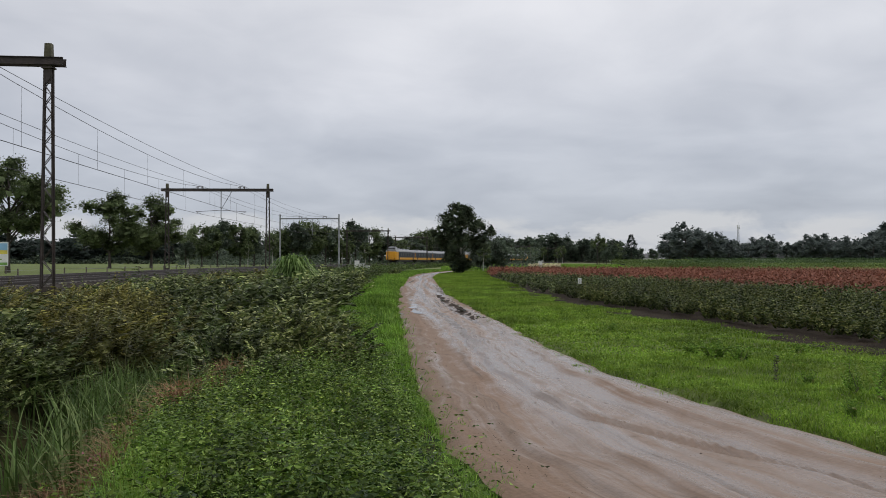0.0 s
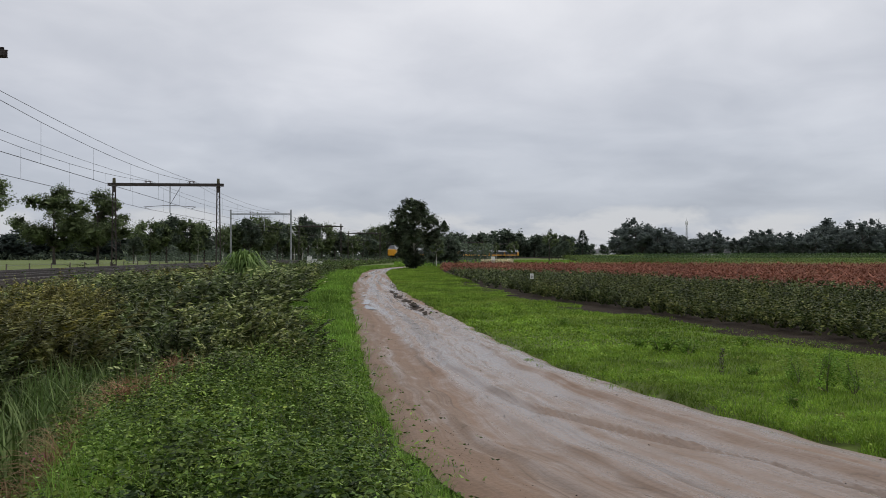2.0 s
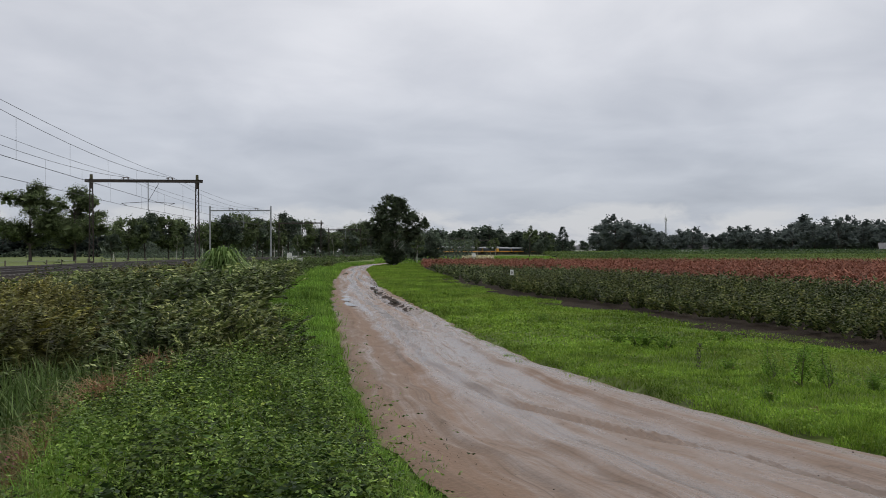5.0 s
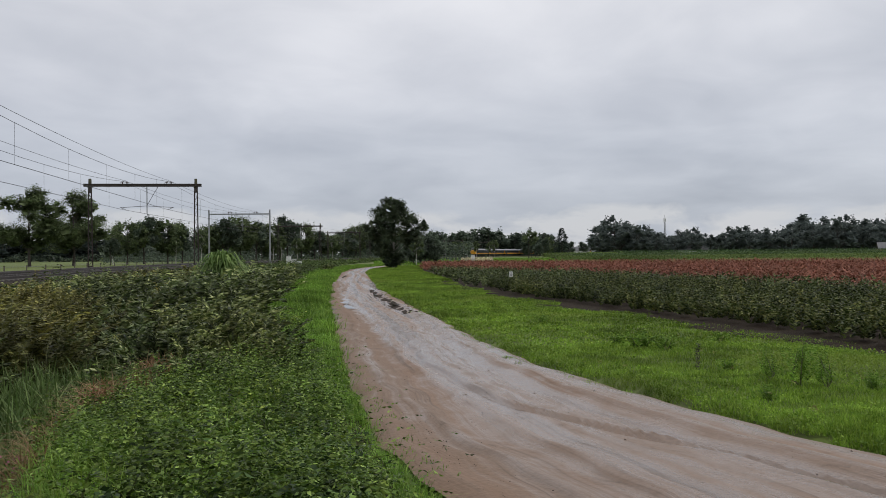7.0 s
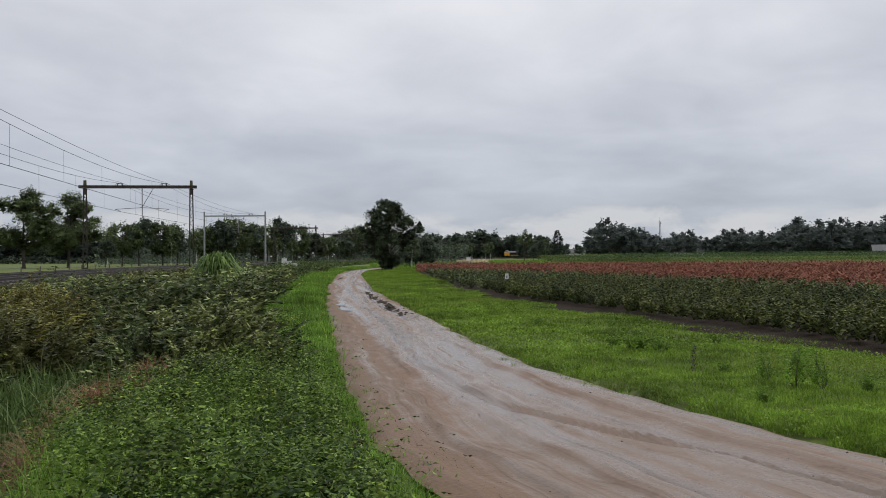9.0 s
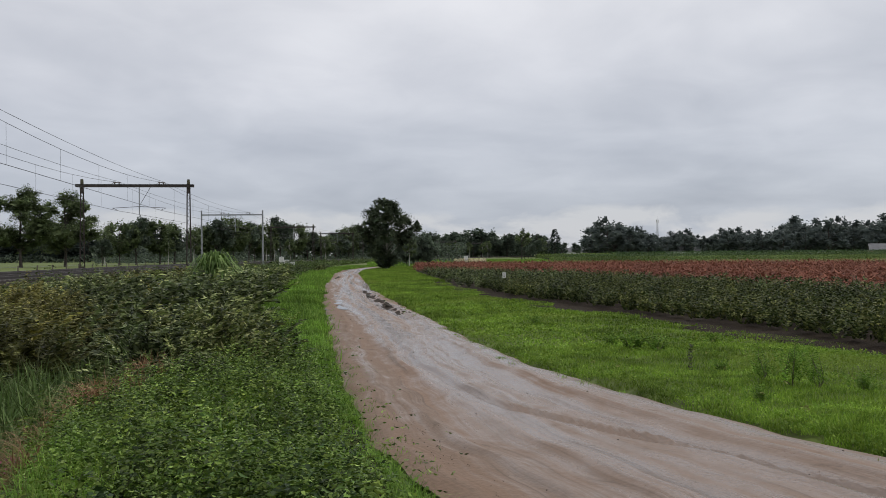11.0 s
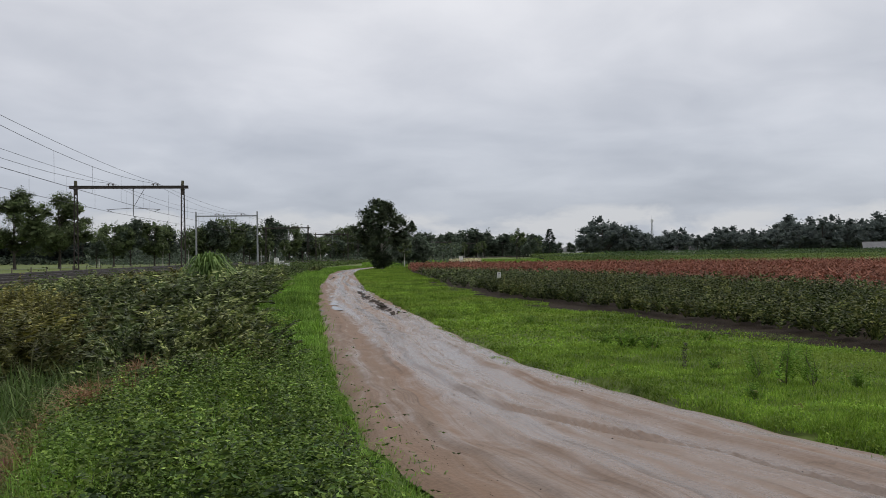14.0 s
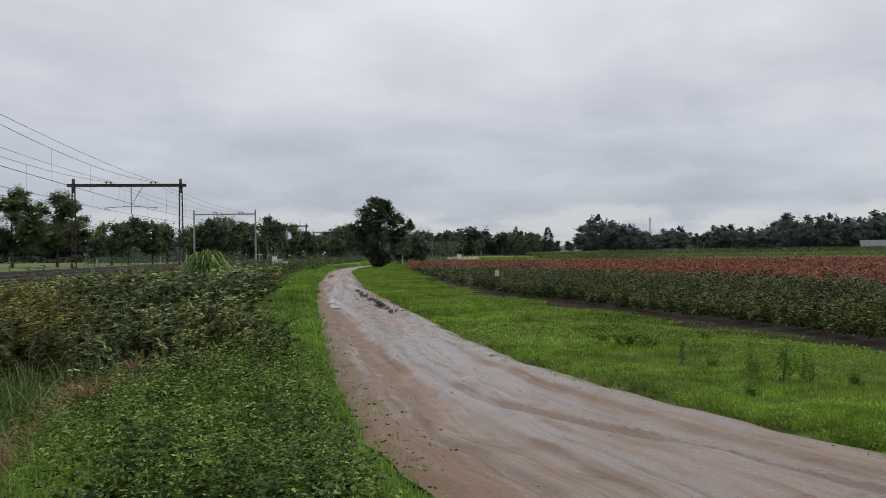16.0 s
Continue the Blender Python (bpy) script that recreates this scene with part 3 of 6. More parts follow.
i = (np.arange(len(ys) - 1)[:, None] * 15 + np.arange(14)[None]).reshape(-1)
tagged(new("mud_rut", mesh_np("mud_rut", np.stack([X, Yg, Z], -1).reshape(-1, 3), np.stack([i, i + 1, i + 16, i + 15], 1), M_MUD)), "dark churned wet mud rut in the track", "mud", kind="structure")

# clods along the churned rut and small stones on the track
P = []
for k in range(70):
    y = R.uniform(25.5, 43)
    w = float(xr(y) - xl(y)) + 0.24
    P.append((float(xl(y)) - 0.12 + w * R.normal(0.80, 0.07), y, R.uniform(0.02, 0.06)))
for k in range(260):
    y = R.uniform(5, 26)
    a, b = float(xl(y)), float(xr(y))
    P.append((R.uniform(a + 0.1, b - 0.1), y, abs(R.normal(0, 0.005)) + 0.003))
for k in range(200):
    y = R.uniform(6.0, 9.5)
    P.append((float(xl(y)) + R.normal(0.35, 0.2), y, abs(R.normal(0, 0.003)) + 0.002))
P = np.array(P)
octa = np.array([(1, 0, 0), (0, 1, 0), (-1, 0, 0), (0, -1, 0), (0, 0, 1), (0, 0, -1)], float)
ofac = np.array([(0, 1, 4), (1, 2, 4), (2, 3, 4), (3, 0, 4), (1, 0, 5), (2, 1, 5), (3, 2, 5), (0, 3, 5)])


def pebbles(P, r, flat=0.6):
    k = len(P)
    V = octa[None] * R.uniform(0.6, 1.3, (k, 6, 1)) * np.asarray(r)[:, None, None] * np.array([1, 1.2, flat])
    t = R.uniform(0, 6.28, k)
    c, s = np.cos(t)[:, None], np.sin(t)[:, None]
    V = np.stack([V[..., 0] * c - V[..., 1] * s, V[..., 0] * s + V[..., 1] * c, V[..., 2]], -1) + P[:, None]
    return V.reshape(-1, 3), (ofac[None] + 6 * np.arange(k)[:, None, None]).reshape(-1, 3)


Q = np.stack([P[:, 0], P[:, 1], road_at(P[:, 0], P[:, 1])], 1)
V, F = pebbles(Q, P[:, 2])
tagged(new("mud_clods", mesh_np("mud_clods", V, F, M_MUD)), "dark wet clods of mud and grit on the track", "mud", kind="stuff")

# bare soil under the nursery plants, along the edge of the grass
ys = np.concatenate([np.arange(-5, 60, 0.4), np.arange(60, 125, 1.5)])
n = 60
u = np.linspace(0, 1, n) ** 1.6
A = (xf(ys) - 0.75 + 0.3 * lumpy(ys, ys * 0, 0.8, 3) + 0.25 * lumpy(ys, ys * 0, 2.9, 1))[:, None]
Xg = A + u[None] * 110
Yg = np.repeat(ys[:, None], n, 1)
Zg = terrain(Xg, Yg) + 0.035 + 0.02 * lumpy(Xg, Yg, 5.0) * (u[None] < 0.3) - 0.03 * (u[None] == 0)
i = (np.arange(len(ys) - 1)[:, None] * n + np.arange(n - 1)[None]).reshape(-1)
tagged(new("field_soil", mesh_np("field_soil", np.stack([Xg, Yg, Zg], -1).reshape(-1, 3), np.stack([i, i + 1, i + n + 1, i + n], 1), M_SOIL, smooth=True)), "dark bare soil of a nursery field", "soil", kind="structure")

# litter under the weeds between the track and the railway, their shade painted in
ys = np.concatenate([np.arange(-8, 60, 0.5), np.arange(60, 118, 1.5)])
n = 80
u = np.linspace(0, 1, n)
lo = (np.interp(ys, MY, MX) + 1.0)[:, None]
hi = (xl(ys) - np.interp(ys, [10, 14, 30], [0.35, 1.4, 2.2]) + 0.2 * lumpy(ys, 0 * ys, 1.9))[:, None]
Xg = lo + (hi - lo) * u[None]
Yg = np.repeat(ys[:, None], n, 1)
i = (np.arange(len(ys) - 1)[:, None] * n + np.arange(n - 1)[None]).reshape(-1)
tagged(new("ditch_bank", mesh_np("ditch_bank", np.stack([Xg, Yg, terrain(Xg, Yg) + 0.05], -1).reshape(-1, 3), np.stack([i, i + 1, i + n + 1, i + n], 1), M_LITTER_SHADE, smooth=True)), "litter on the ditch bank with plant shade in its dark colour", "soil", kind="structure")

# ---- railway ----
ss = np.arange(-110, 1140, 4.0)


def extrude(profile, s, base=0.0):
    """Sweep a profile of (offset left of the masts, height) along the railway."""
    k = len(profile)
    V = []
    for o, z in profile:
        x, y, h = line(s, o)
        V.append(np.stack([x, y, rail_z(s) + z], -1))
    V = np.stack(V, 1).reshape(-1, 3)
    i = (np.arange(len(s) - 1)[:, None] * k + np.arange(k - 1)[None]).reshape(-1)
    return V, np.stack([i, i + k, i + k + 1, i + 1], 1)


V, F = extrude([(0.7, -0.55), (1.4, -0.17), (4.6, -0.14), (5.0, -0.2), (5.4, -0.14), (8.6, -0.17), (9.3, -0.55)], ss)
bed = tagged(new("track_bed", mesh_np("track_bed", V, F, M_BALLAST)), "grey stone ballast of a double railway line", "ballast", kind="structure")
sl = bmesh.new()
add_box(sl, (0, 0, 0), (2.5, 0.26, 0.14), 0.02)
sl_me = bpy.data.meshes.new("sleeper")
sl.to_mesh(sl_me)
sl.free()
sl_me.materials.append(M_SLEEPER)
for off, name in ((3.0, "near"), (7.0, "far")):
    tr = tagged(new("rail_track"), "railway track with shiny rails on concrete sleepers", "railway track", "tracks of the railway")
    for g0 in (-0.7525, 0.7525):
        V, F = extrude([(off + g0 - 0.035, -0.14), (off + g0 - 0.035, -0.045), (off + g0 - 0.036, 0.0), (off + g0 + 0.036, 0.0), (off + g0 + 0.035, -0.045), (off + g0 + 0.035, -0.14)], ss)
        child("rail", mesh_np("rail", V, F, [M_RAILSIDE, M_RAILTOP], np.tile([0, 0, 1, 0, 0], len(ss) - 1)), tr, "worn shiny steel rail")
    for s in np.arange(-6, 84, 0.6):
        x, y, h = line(s, off)
        child("sleeper", sl_me, tr, m=pose(x, y, float(rail_z(s)) - 0.195, 0, 0, -math.degrees(h)))
P = np.stack(line(R.uniform(-6, 70, 5000), R.uniform(0.75, 5.0, 5000))[:2], 1)
off = (np.interp(P[:, 1], MY, MX) - P[:, 0]) * np.cos(np.interp(P[:, 1], MY, HEAD))
z = np.interp(off, [0.7, 1.4, 4.6], [0.45, 0.79, 0.83])
V, F = pebbles(np.stack([P[:, 0], P[:, 1], z], 1), R.uniform(0.025, 0.05, 5000), 0.8)
tagged(new("ballast_stones", mesh_np("ballast_stones", V, F, M_BALLAST)), "loose grey ballast stones beside the rails", "ballast", kind="stuff")

GANTRY_S = (-52, 0, 52, 106, 162, 218, 275, 333, 392, 452)
BEAM = 8.5


def lattice_mast(parent, x, near, top=9.1, base=0.3):
    """A riveted mast: two channel legs that draw together, zigzag lacing on both faces, a plain cap."""
    m = new("mast")
    m.parent = parent
    w0, w1 = 0.185, 0.10
    zt = BEAM - 0.25
    def half(z):
        return w0 + (w1 - w0) * (z - base) / (zt - base)
    for sx in (-1, 1):
        b = bmesh.new()
        a, c = Vector((x + sx * half(base), 0, base)), Vector((x + sx * half(zt), 0, zt))
        for sy in (-0.055, 0.055):
            add_bar(b, a + Vector((0, sy, 0)), c + Vector((0, sy, 0)), 0.055, 0.014)
        add_bar(b, a + Vector((sx * 0.022, 0, 0)), c + Vector((sx * 0.022, 0, 0)), 0.012, 0.11)
        part("leg", b, M_RUST, m)
    b = bmesh.new()
    z, s = base + 0.75, 1
    while z < zt - 0.5:
        d = 2.05 * half(z) + 0.08
        for sy in (-0.065, 0.065):
            add_bar(b, (x - s * half(z), sy, z), (x + s * half(z + d), sy, z + d), 0.055, 0.012)
            if near:
                part("lacing_bar", b, M_RUST, m)
                b = bmesh.new()
        z, s = z + d, -s
    if near:
        b.free()
    else:
        tagged(part("lacing", b, M_RUST, m, "zigzag steel lacing bars"), kind="stuff")
    b = bmesh.new()
    add_box(b, (x, 0, base + 0.38), (0.40, 0.14, 0.74), 0.01)
    part("foot_plate", b, M_RUST, m)
    b = bmesh.new()
    add_box(b, (x, 0, zt - 0.22), (0.24, 0.14, 0.5), 0.01)
    add_box(b, (x, 0, zt + 0.04), (0.40, 0.30, 0.05), 0.008)
    part("head_plate", b, M_RUST, m)
    b = bmesh.new()
    add_cyl(b, (x, 0, BEAM - 0.24), (x, 0, top), 0.19, 0.15, 4)
    bmesh.ops.rotate(b, verts=b.verts, cent=(x, 0, 0), matrix=Matrix.Rotation(radians(45), 3, "Z"))
    part("cap", b, M_OLIVE, m, "weathered olive mast cap")


def gantry(s, modern=False):
    x, y, h = line(s)
    g = thing("catenary_gantry", "grey steel railway gantry with slim round masts" if modern else "dark rusty steel railway gantry with latticed masts",
              "railway gantry", "gantries over the railway", pose(x, y, -0.15 if s == 0 else 0, 0, 0, -math.degrees(h)))
    met = M_GALV if modern else M_RUST
    dx = {0: 0.0, 52: 0.55, 106: 0.75}.get(s, 0.5)
    for mx in (-dx, -dx - (9.9 if s == 0 else 9.55)):
        if modern:
            b = bmesh.new()
            add_cyl(b, (mx, 0, 0.3), (mx, 0, 9.2), 0.15, 0.12, 12)
            add_cyl(b, (mx, 0, 0.3), (mx, 0, 0.75), 0.26, 0.26, 12)
            part("mast", b, met, g)
        else:
            lattice_mast(g, mx, 0 <= s <= 52)
    b = bmesh.new()
    if modern:
        add_box(b, (-4.8 - dx, 0, BEAM), (9.6, 0.16, 0.20), 0.01)
    else:
        for sy in (-0.14, 0.14):
            add_box(b, (-4.8 - dx, sy, BEAM), (10.6, 0.03, 0.26), 0.006)
            for sz in (-0.12, 0.12):
                add_box(b, (-4.8 - dx, sy * 1.22, BEAM + sz), (10.6, 0.08, 0.02))
        for k in range(12):
            add_box(b, (-9.9 - dx + k * 0.92, 0, BEAM), (0.05, 0.26, 0.2))
    part("beam", b, met, g)
    for k in (-3.0, -7.0):
        b = bmesh.new()
        for dx in (-0.2, 0.2):
            add_cyl(b, (k + dx, 0, BEAM + 0.12), (k + dx, 0, BEAM + 0.24), 0.05, 0.05, 8)
            add_cyl(b, (k + dx, 0, BEAM + 0.24), (k + dx, 0, BEAM + 0.27), 0.09, 0.09, 8)
        add_box(b, (k, 0, BEAM + 0.31), (0.62, 0.08, 0.06), 0.01)
        add_bar(b, (k - 0.28, 0, BEAM + 0.31), (k - 0.42, 0, BEAM + 0.18), 0.03)
        add_bar(b, (k + 0.28, 0, BEAM + 0.31), (k + 0.42, 0, BEAM + 0.18), 0.03)
        part("insulator", b, M_INSUL, g)
    b = bmesh.new()
    add_cyl(b, (-5.0, 0, BEAM - 0.1), (-5.0, 0, RAIL + 5.1), 0.045, 0.045, 8)
    part("drop_tube", b, M_GALV, g, "pale steel drop tube")
    b = bmesh.new()
    add_bar(b, (-4.0, 0, BEAM - 0.15), (-5.0, 0, RAIL + 5.9), 0.035)
    part("stay", b, M_RUST, g)
    for k in (1, -1):
        b = bmesh.new()
        add_cyl(b, (-5.0, 0, RAIL + 5.85), (-5.0 + k * 2.4, 0, RAIL + 5.7), 0.022, 0.022, 6)
        add_cyl(b, (-5.0 + k * 2.4, 0, RAIL + 5.7), (-5.0 + k * 1.9, 0, RAIL + 5.5), 0.018, 0.018, 6)
        part("steady_arm", b, M_RUST, g)


for k, s in enumerate(GANTRY_S):
    gantry(s, modern=(k == 3))


def wire_run(off, name, label, zfun, r):
    pts = []
    for a, b in zip(GANTRY_S[:-1], GANTRY_S[1:]):
        for u in np.linspace(0, 1, 13)[:-1]:
            s = a + (b - a) * u
            x0, y0, _ = line(a, off)
            x1, y1, _ = line(b, off)
            pts.append((x0 + (x1 - x0) * u, y0 + (y1 - y0) * u, zfun(u)))
    V, F = tube(np.array(pts), r, 4)
    return tagged(new(name, mesh_np(name, V, F, M_WIRE)), label, "overhead wire", "overhead wires of the railway")


for off in (3.0, 7.0):
    wire_run(off - 0.05, "feeder_wire", "thin dark feeder wire strung over the railway", lambda u: BEAM + 0.42 - 0.40 * 4 * u * (1 - u), 0.013)
    w = wire_run(off + 0.10, "messenger_wire", "sagging messenger wire with droppers over the track", lambda u: BEAM + 0.36 - 0.85 * 4 * u * (1 - u), 0.014)
    wire_run(off + 0.1, "contact_wire", "dark contact wire hanging over the track", lambda u: RAIL + 5.5, 0.016)
    for a, b in zip(GANTRY_S[:5], GANTRY_S[1:6]):
        for u in (0.1, 0.26, 0.42, 0.58, 0.74, 0.9):
            x0, y0, _ = line(a, off + 0.1)
            x1, y1, _ = line(b, off + 0.1)
            x, y = x0 + (x1 - x0) * u, y0 + (y1 - y0) * u
            bm = bmesh.new()
            add_cyl(bm, (x, y, RAIL + 5.5), (x, y, BEAM + 0.36 - 3.4 * u * (1 - u)), 0.007, 0.007, 4)
            part("dropper", bm, M_WIRE, w)

# ---- trees ----


def make_tree(name, label, height, spread, leaf, n_leaf, crown_from=0.25, lean=0.0, bark=None, mat=None, lobes=16, slim=1.0, trunk_r=None, droop=0.0, airy=0.25, category="tree", group="", heavy=-0.25, profile=None):
    """A tree as trunk with limbs, and a crown of leaf clumps on the limbs with gaps between them."""
    bark, mat = bark or M_BARK, mat or M_TREE
    t = thing(name, label, category, group)
    tr = trunk_r or height * 0.018
    k = 9
    zz = np.linspace(0, height * 0.82, k)
    px = lean * (zz / height) ** 2 * height + 0.02 * height * np.sin(zz / height * 5 + R.uniform(0, 6)) * (zz / height)
    py = 0.015 * height * np.sin(zz / height * 4 + R.uniform(0, 6)) * (zz / height)
    trunk = np.stack([px, py, zz], 1)
    parts = [tube(trunk, tr * (1.25 - 0.25 * np.minimum(zz / 0.5, 1)) * (1 - 0.85 * zz / zz[-1]) + 0.02, 7)]
    C, rad = [], []
    zc, rz_, rx_ = height * (crown_from + 1.0) / 2, height * (1.0 - crown_from) / 2, spread / 2
    for i in range(lobes):
        q = unit(1)[0] * R.uniform(0.48, 0.88)
        a = math.atan2(q[1], q[0]) + i * 2.4
        rr = math.hypot(q[0], q[1]) * rx_
        if profile:
            f = (i + 0.5) / lobes
            q[2] = 2 * f - 1
            rr = rx_ * np.interp(f, *profile) * R.uniform(0.4, 0.9)
        taper = 1.0 if profile else 1.0 + heavy * (q[2] if heavy > 0 else max(0.0, q[2]))
        top = np.array([np.interp(zc, zz, px), np.interp(zc, zz, py), 0])
        c = top + np.array([rr * taper * math.cos(a), rr * taper * math.sin(a), zc + q[2] * rz_ - droop * rr])
        zb = max(height * crown_from * 0.7, min(c[2] - rr * 0.8, height * 0.75))
        base = np.array([np.interp(zb, zz, px), np.interp(zb, zz, py), zb])
        C.append(c)
        rad.append(rx_ * (0.16 + 0.3 * np.interp(f, *profile)) if profile else min(rx_, rz_) * R.uniform(0.30, 0.50))
        bend = (base + c) / 2 + np.array([0, 0, 0.12 * rr])
        parts.append(tube(np.array([base, bend, c]), np.array([tr * 0.34, tr * 0.2, tr * 0.06]), 4))
    V, F = join(parts)
    child("trunk", mesh_np("trunk", V, F, bark, smooth=True), t)
    # sub-clumps round every lobe, then leaves round every sub-clump
    C, rad = np.array(C), np.array(rad)
    sub = np.repeat(np.arange(len(C)), 12)
    d = unit(len(sub))
    c2 = C[sub] + d * rad[sub][:, None] * R.uniform(0.2, 0.88, (len(sub), 1)) * np.array([1, 1, 0.8])
    r2 = rad[sub] * R.uniform(0.28, 0.5, len(sub))
    keep = R.uniform(0, 1, len(sub)) > airy
    c2, r2 = c2[keep], r2[keep]
    j = R.integers(0, len(c2), n_leaf)
    d = unit(n_leaf)
    P = c2[j] + d * r2[j][:, None] * R.uniform(0.0, 1.0, (n_leaf, 1)) ** 0.6
    P[:, 2] -= droop * R.uniform(0, 1.2, n_leaf)
    P[:, 2] = np.maximum(P[:, 2], height * 0.06)
    k = np.repeat(np.arange(len(C)), 26 if n_leaf > 3000 else 20)
    core = C[k] + unit(len(k)) * rad[k][:, None] * R.uniform(0, 0.5, (len(k), 1))
    core[:, 2] = np.maximum(core[:, 2], height * 0.05)
    V, F = join([leaves(P, leaf * R.uniform(0.6, 1.4, n_leaf), 0.75, -0.15 - droop), leaves(core - np.array([0, 0, 0.1]) * rad[k][:, None], rad[k] * (0.5 if n_leaf > 3000 else 0.62), 0.9)])
    child("crown", mesh_np("crown", V, F, mat), t)
    return t


def away(ob):
    """Take a pattern thing and its parts out of the scene once its copies stand."""
    for o in (*ob.children_recursive, ob):
        bpy.data.objects.remove(o)


def put(ob, x, y, scale=1.0, rz=0.0, z=None, label="", sx=1.0):
    m = pose(x, y, float(terrain(x, y)) if z is None else z, 0, 0, rz) @ Matrix.Diagonal((scale * sx, scale * sx, scale, 1))
    c = copy_thing(ob, m)
    return tagged(c, label)


# the birch beside the track
birch = make_tree("birch_tree", "dense dark birch tree standing on the grass verge", 9.3, 8.6, 0.15, 30000, 0.05, 0.02, M_BIRCHBARK, M_BIRCH, 46, 1.0, 0.16, 0.10, 0.25,
                  profile=((0.0, 0.1, 0.25, 0.42, 0.58, 0.72, 0.86, 0.95, 1.0), (0.18, 0.28, 0.52, 0.88, 1.0, 0.9, 0.62, 0.36, 0.14)))
birch.matrix_basis = pose(-8.4, 110, 0, 0, 0, 40)

oak = [make_tree("oak_tree", "broad leafy roadside tree with a bare trunk", 16.0, 14.5, 0.27, 20000, 0.26, 0.0, None, M_TREE, 30, 1.0, 0.28, 0.0, 0.15),
       make_tree("oak_tree", "broad leafy roadside tree with a bare trunk", 16.0, 13.5, 0.27, 20000, 0.20, 0.03, None, M_TREE, 30, 0.95, 0.26, 0.0, 0.15),
       make_tree("oak_tree", "dark leafy tree of a field-side row", 15.5, 13.0, 0.5, 3500, 0.08, -0.02, None, M_TREE_DARK, 24, 0.95, 0.24, 0.0, 0.15)]
mid = [make_tree("oak_tree", "dark leafy tree of a field-side row", 15.5, 14.0, 0.5, 3500, 0.14, 0.02, None, M_TREE, 24, 0.95, 0.24, 0.0, 0.25),
       make_tree("oak_tree", "dark leafy tree of a wood's edge", 15.5, 12.0, 0.85, 1300, 0.05, 0.02, None, M_TREE_DARK, 24, 0.95, 0.24, 0.0, 0.1),
       make_tree("oak_tree", "dark leafy tree of a wood's edge", 16.0, 9.5, 0.85, 1250, 0.05, 0.02, None, M_TREE_DARK, 22, 0.95, 0.24, 0.0, 0.1)]
slim = [make_tree("poplar_tree", "tall slim dark tree at the wood's edge", 16.0, 9.0, 0.48, 3300, 0.06, 0.02, None, M_TREE_DARK, 22, 0.85, 0.2, 0.0, 0.2),
        make_tree("birch_tree", "slender birch with a pale trunk at the wood's edge", 13.0, 6.5, 0.40, 2600, 0.34, 0.05, M_BIRCHBARK, M_TREE, 18, 0.9, 0.15, 0.15, 0.3)]
small = make_tree("field_tree", "small dark tree before the railway", 6.5, 6.0, 0.24, 4300, 0.10, 0.02, None, M_TREE_DARK, 20, 0.95, 0.12, 0.0, 0.2)


def at_px(x, Y):
    """Plan place on a bearing, given as thousandths of the straight-ahead distance."""
    return x / 1000 * Y, Y


# beyond the railway on its far side: a row by the meadow
put(oak[0], -74.2, 113, 1.15, 20)
put(oak[1], -89.5, 172, 1.04, 200, sx=1.1)
put(oak[1], -86.2, 185, 1.06, 310, sx=1.12)
put(oak[2], -80, 190, 0.45, 20)
# trees of the row behind the gantries: bearing, distance, height, width factor
for i, (b, Y, h, sx) in enumerate(((-400, 222, 12.6, 0.75), (-380, 226, 13.6, 0.8), (-351, 232, 13.4, 0.85), (-333, 238, 12.0, 0.8), (-300, 246, 12.5, 0.8), (-283, 246, 13.6, 0.8), (-262, 255, 15.5, 0.85), (-243, 262, 13.2, 0.8), (-224, 268, 13.6, 0.8), (-205, 272, 15.6, 0.8), (-188, 282, 14.0, 0.8),
                                   (-172, 292, 11.0, 0.9), (-155, 298, 10.6, 0.9), (-138, 306, 11.0, 0.85), (-122, 320, 14.6, 0.85), (-108, 328, 14.8, 0.85), (-95, 335, 13.5, 0.9), (-84, 345, 13.0, 0.9), (-72, 350, 13.0, 0.9), (-60, 356, 12.5, 0.9))):
    put((mid[0], oak[2])[i % 2], *at_px(b, Y), h * 1.08 / 15.5, i * 67, sx=sx * 15.5 / h * 0.98)
for i, (b, Y, s) in enumerate(((-418, 210, 0.72), (-310, 225, 0.72), (-341, 226, 0.6), (-222, 250, 0.7), (-212, 252, 0.66), (-150, 262, 0.66), (-193, 255, 0.6))):
    put(slim[1], *at_px(b, Y), s, i * 40)
for i, (b, Y, s) in enumerate(((-292, 262, 0.75), (-236, 280, 0.8), (-178, 300, 0.72), (-130, 330, 0.8), (-214, 285, 0.8))):
    put(slim[0], *at_px(b, Y), s, i * 40)

# small trees and scrub between the birch and the railway
for x, Y, s, r in ((-52, 146, 0.95, 0), (-44, 150, 1.0, 80), (-34, 152, 1.02, 150), (-27, 156, 0.8, 210), (-38, 165, 1.1, 300)):
    put(small, *at_px(x, Y), s * 0.86, r)
put(slim[1], *at_px(-49, 137), 0.38, 40)
put(small, -8.9, 109.8, 0.30, 160, label="low dark shrub at the foot of a birch")

# the wood behind the railway's bend
for i in range(58):
    b = -120 + i * 4.4
    Y = 560 + 40 * math.sin(i * 1.7) + 25 * R.uniform(-1, 1)
    hh = 18.5 + 2.5 * math.sin(i * 0.9) + R.uniform(-1.5, 1.5) - 0.026 * max(0, b - 20) - 0.09 * max(0, b - 88)
    put(mid[1 + i % 2], *at_px(b, Y), hh / 16, R.uniform(0, 360), sx=1.3)
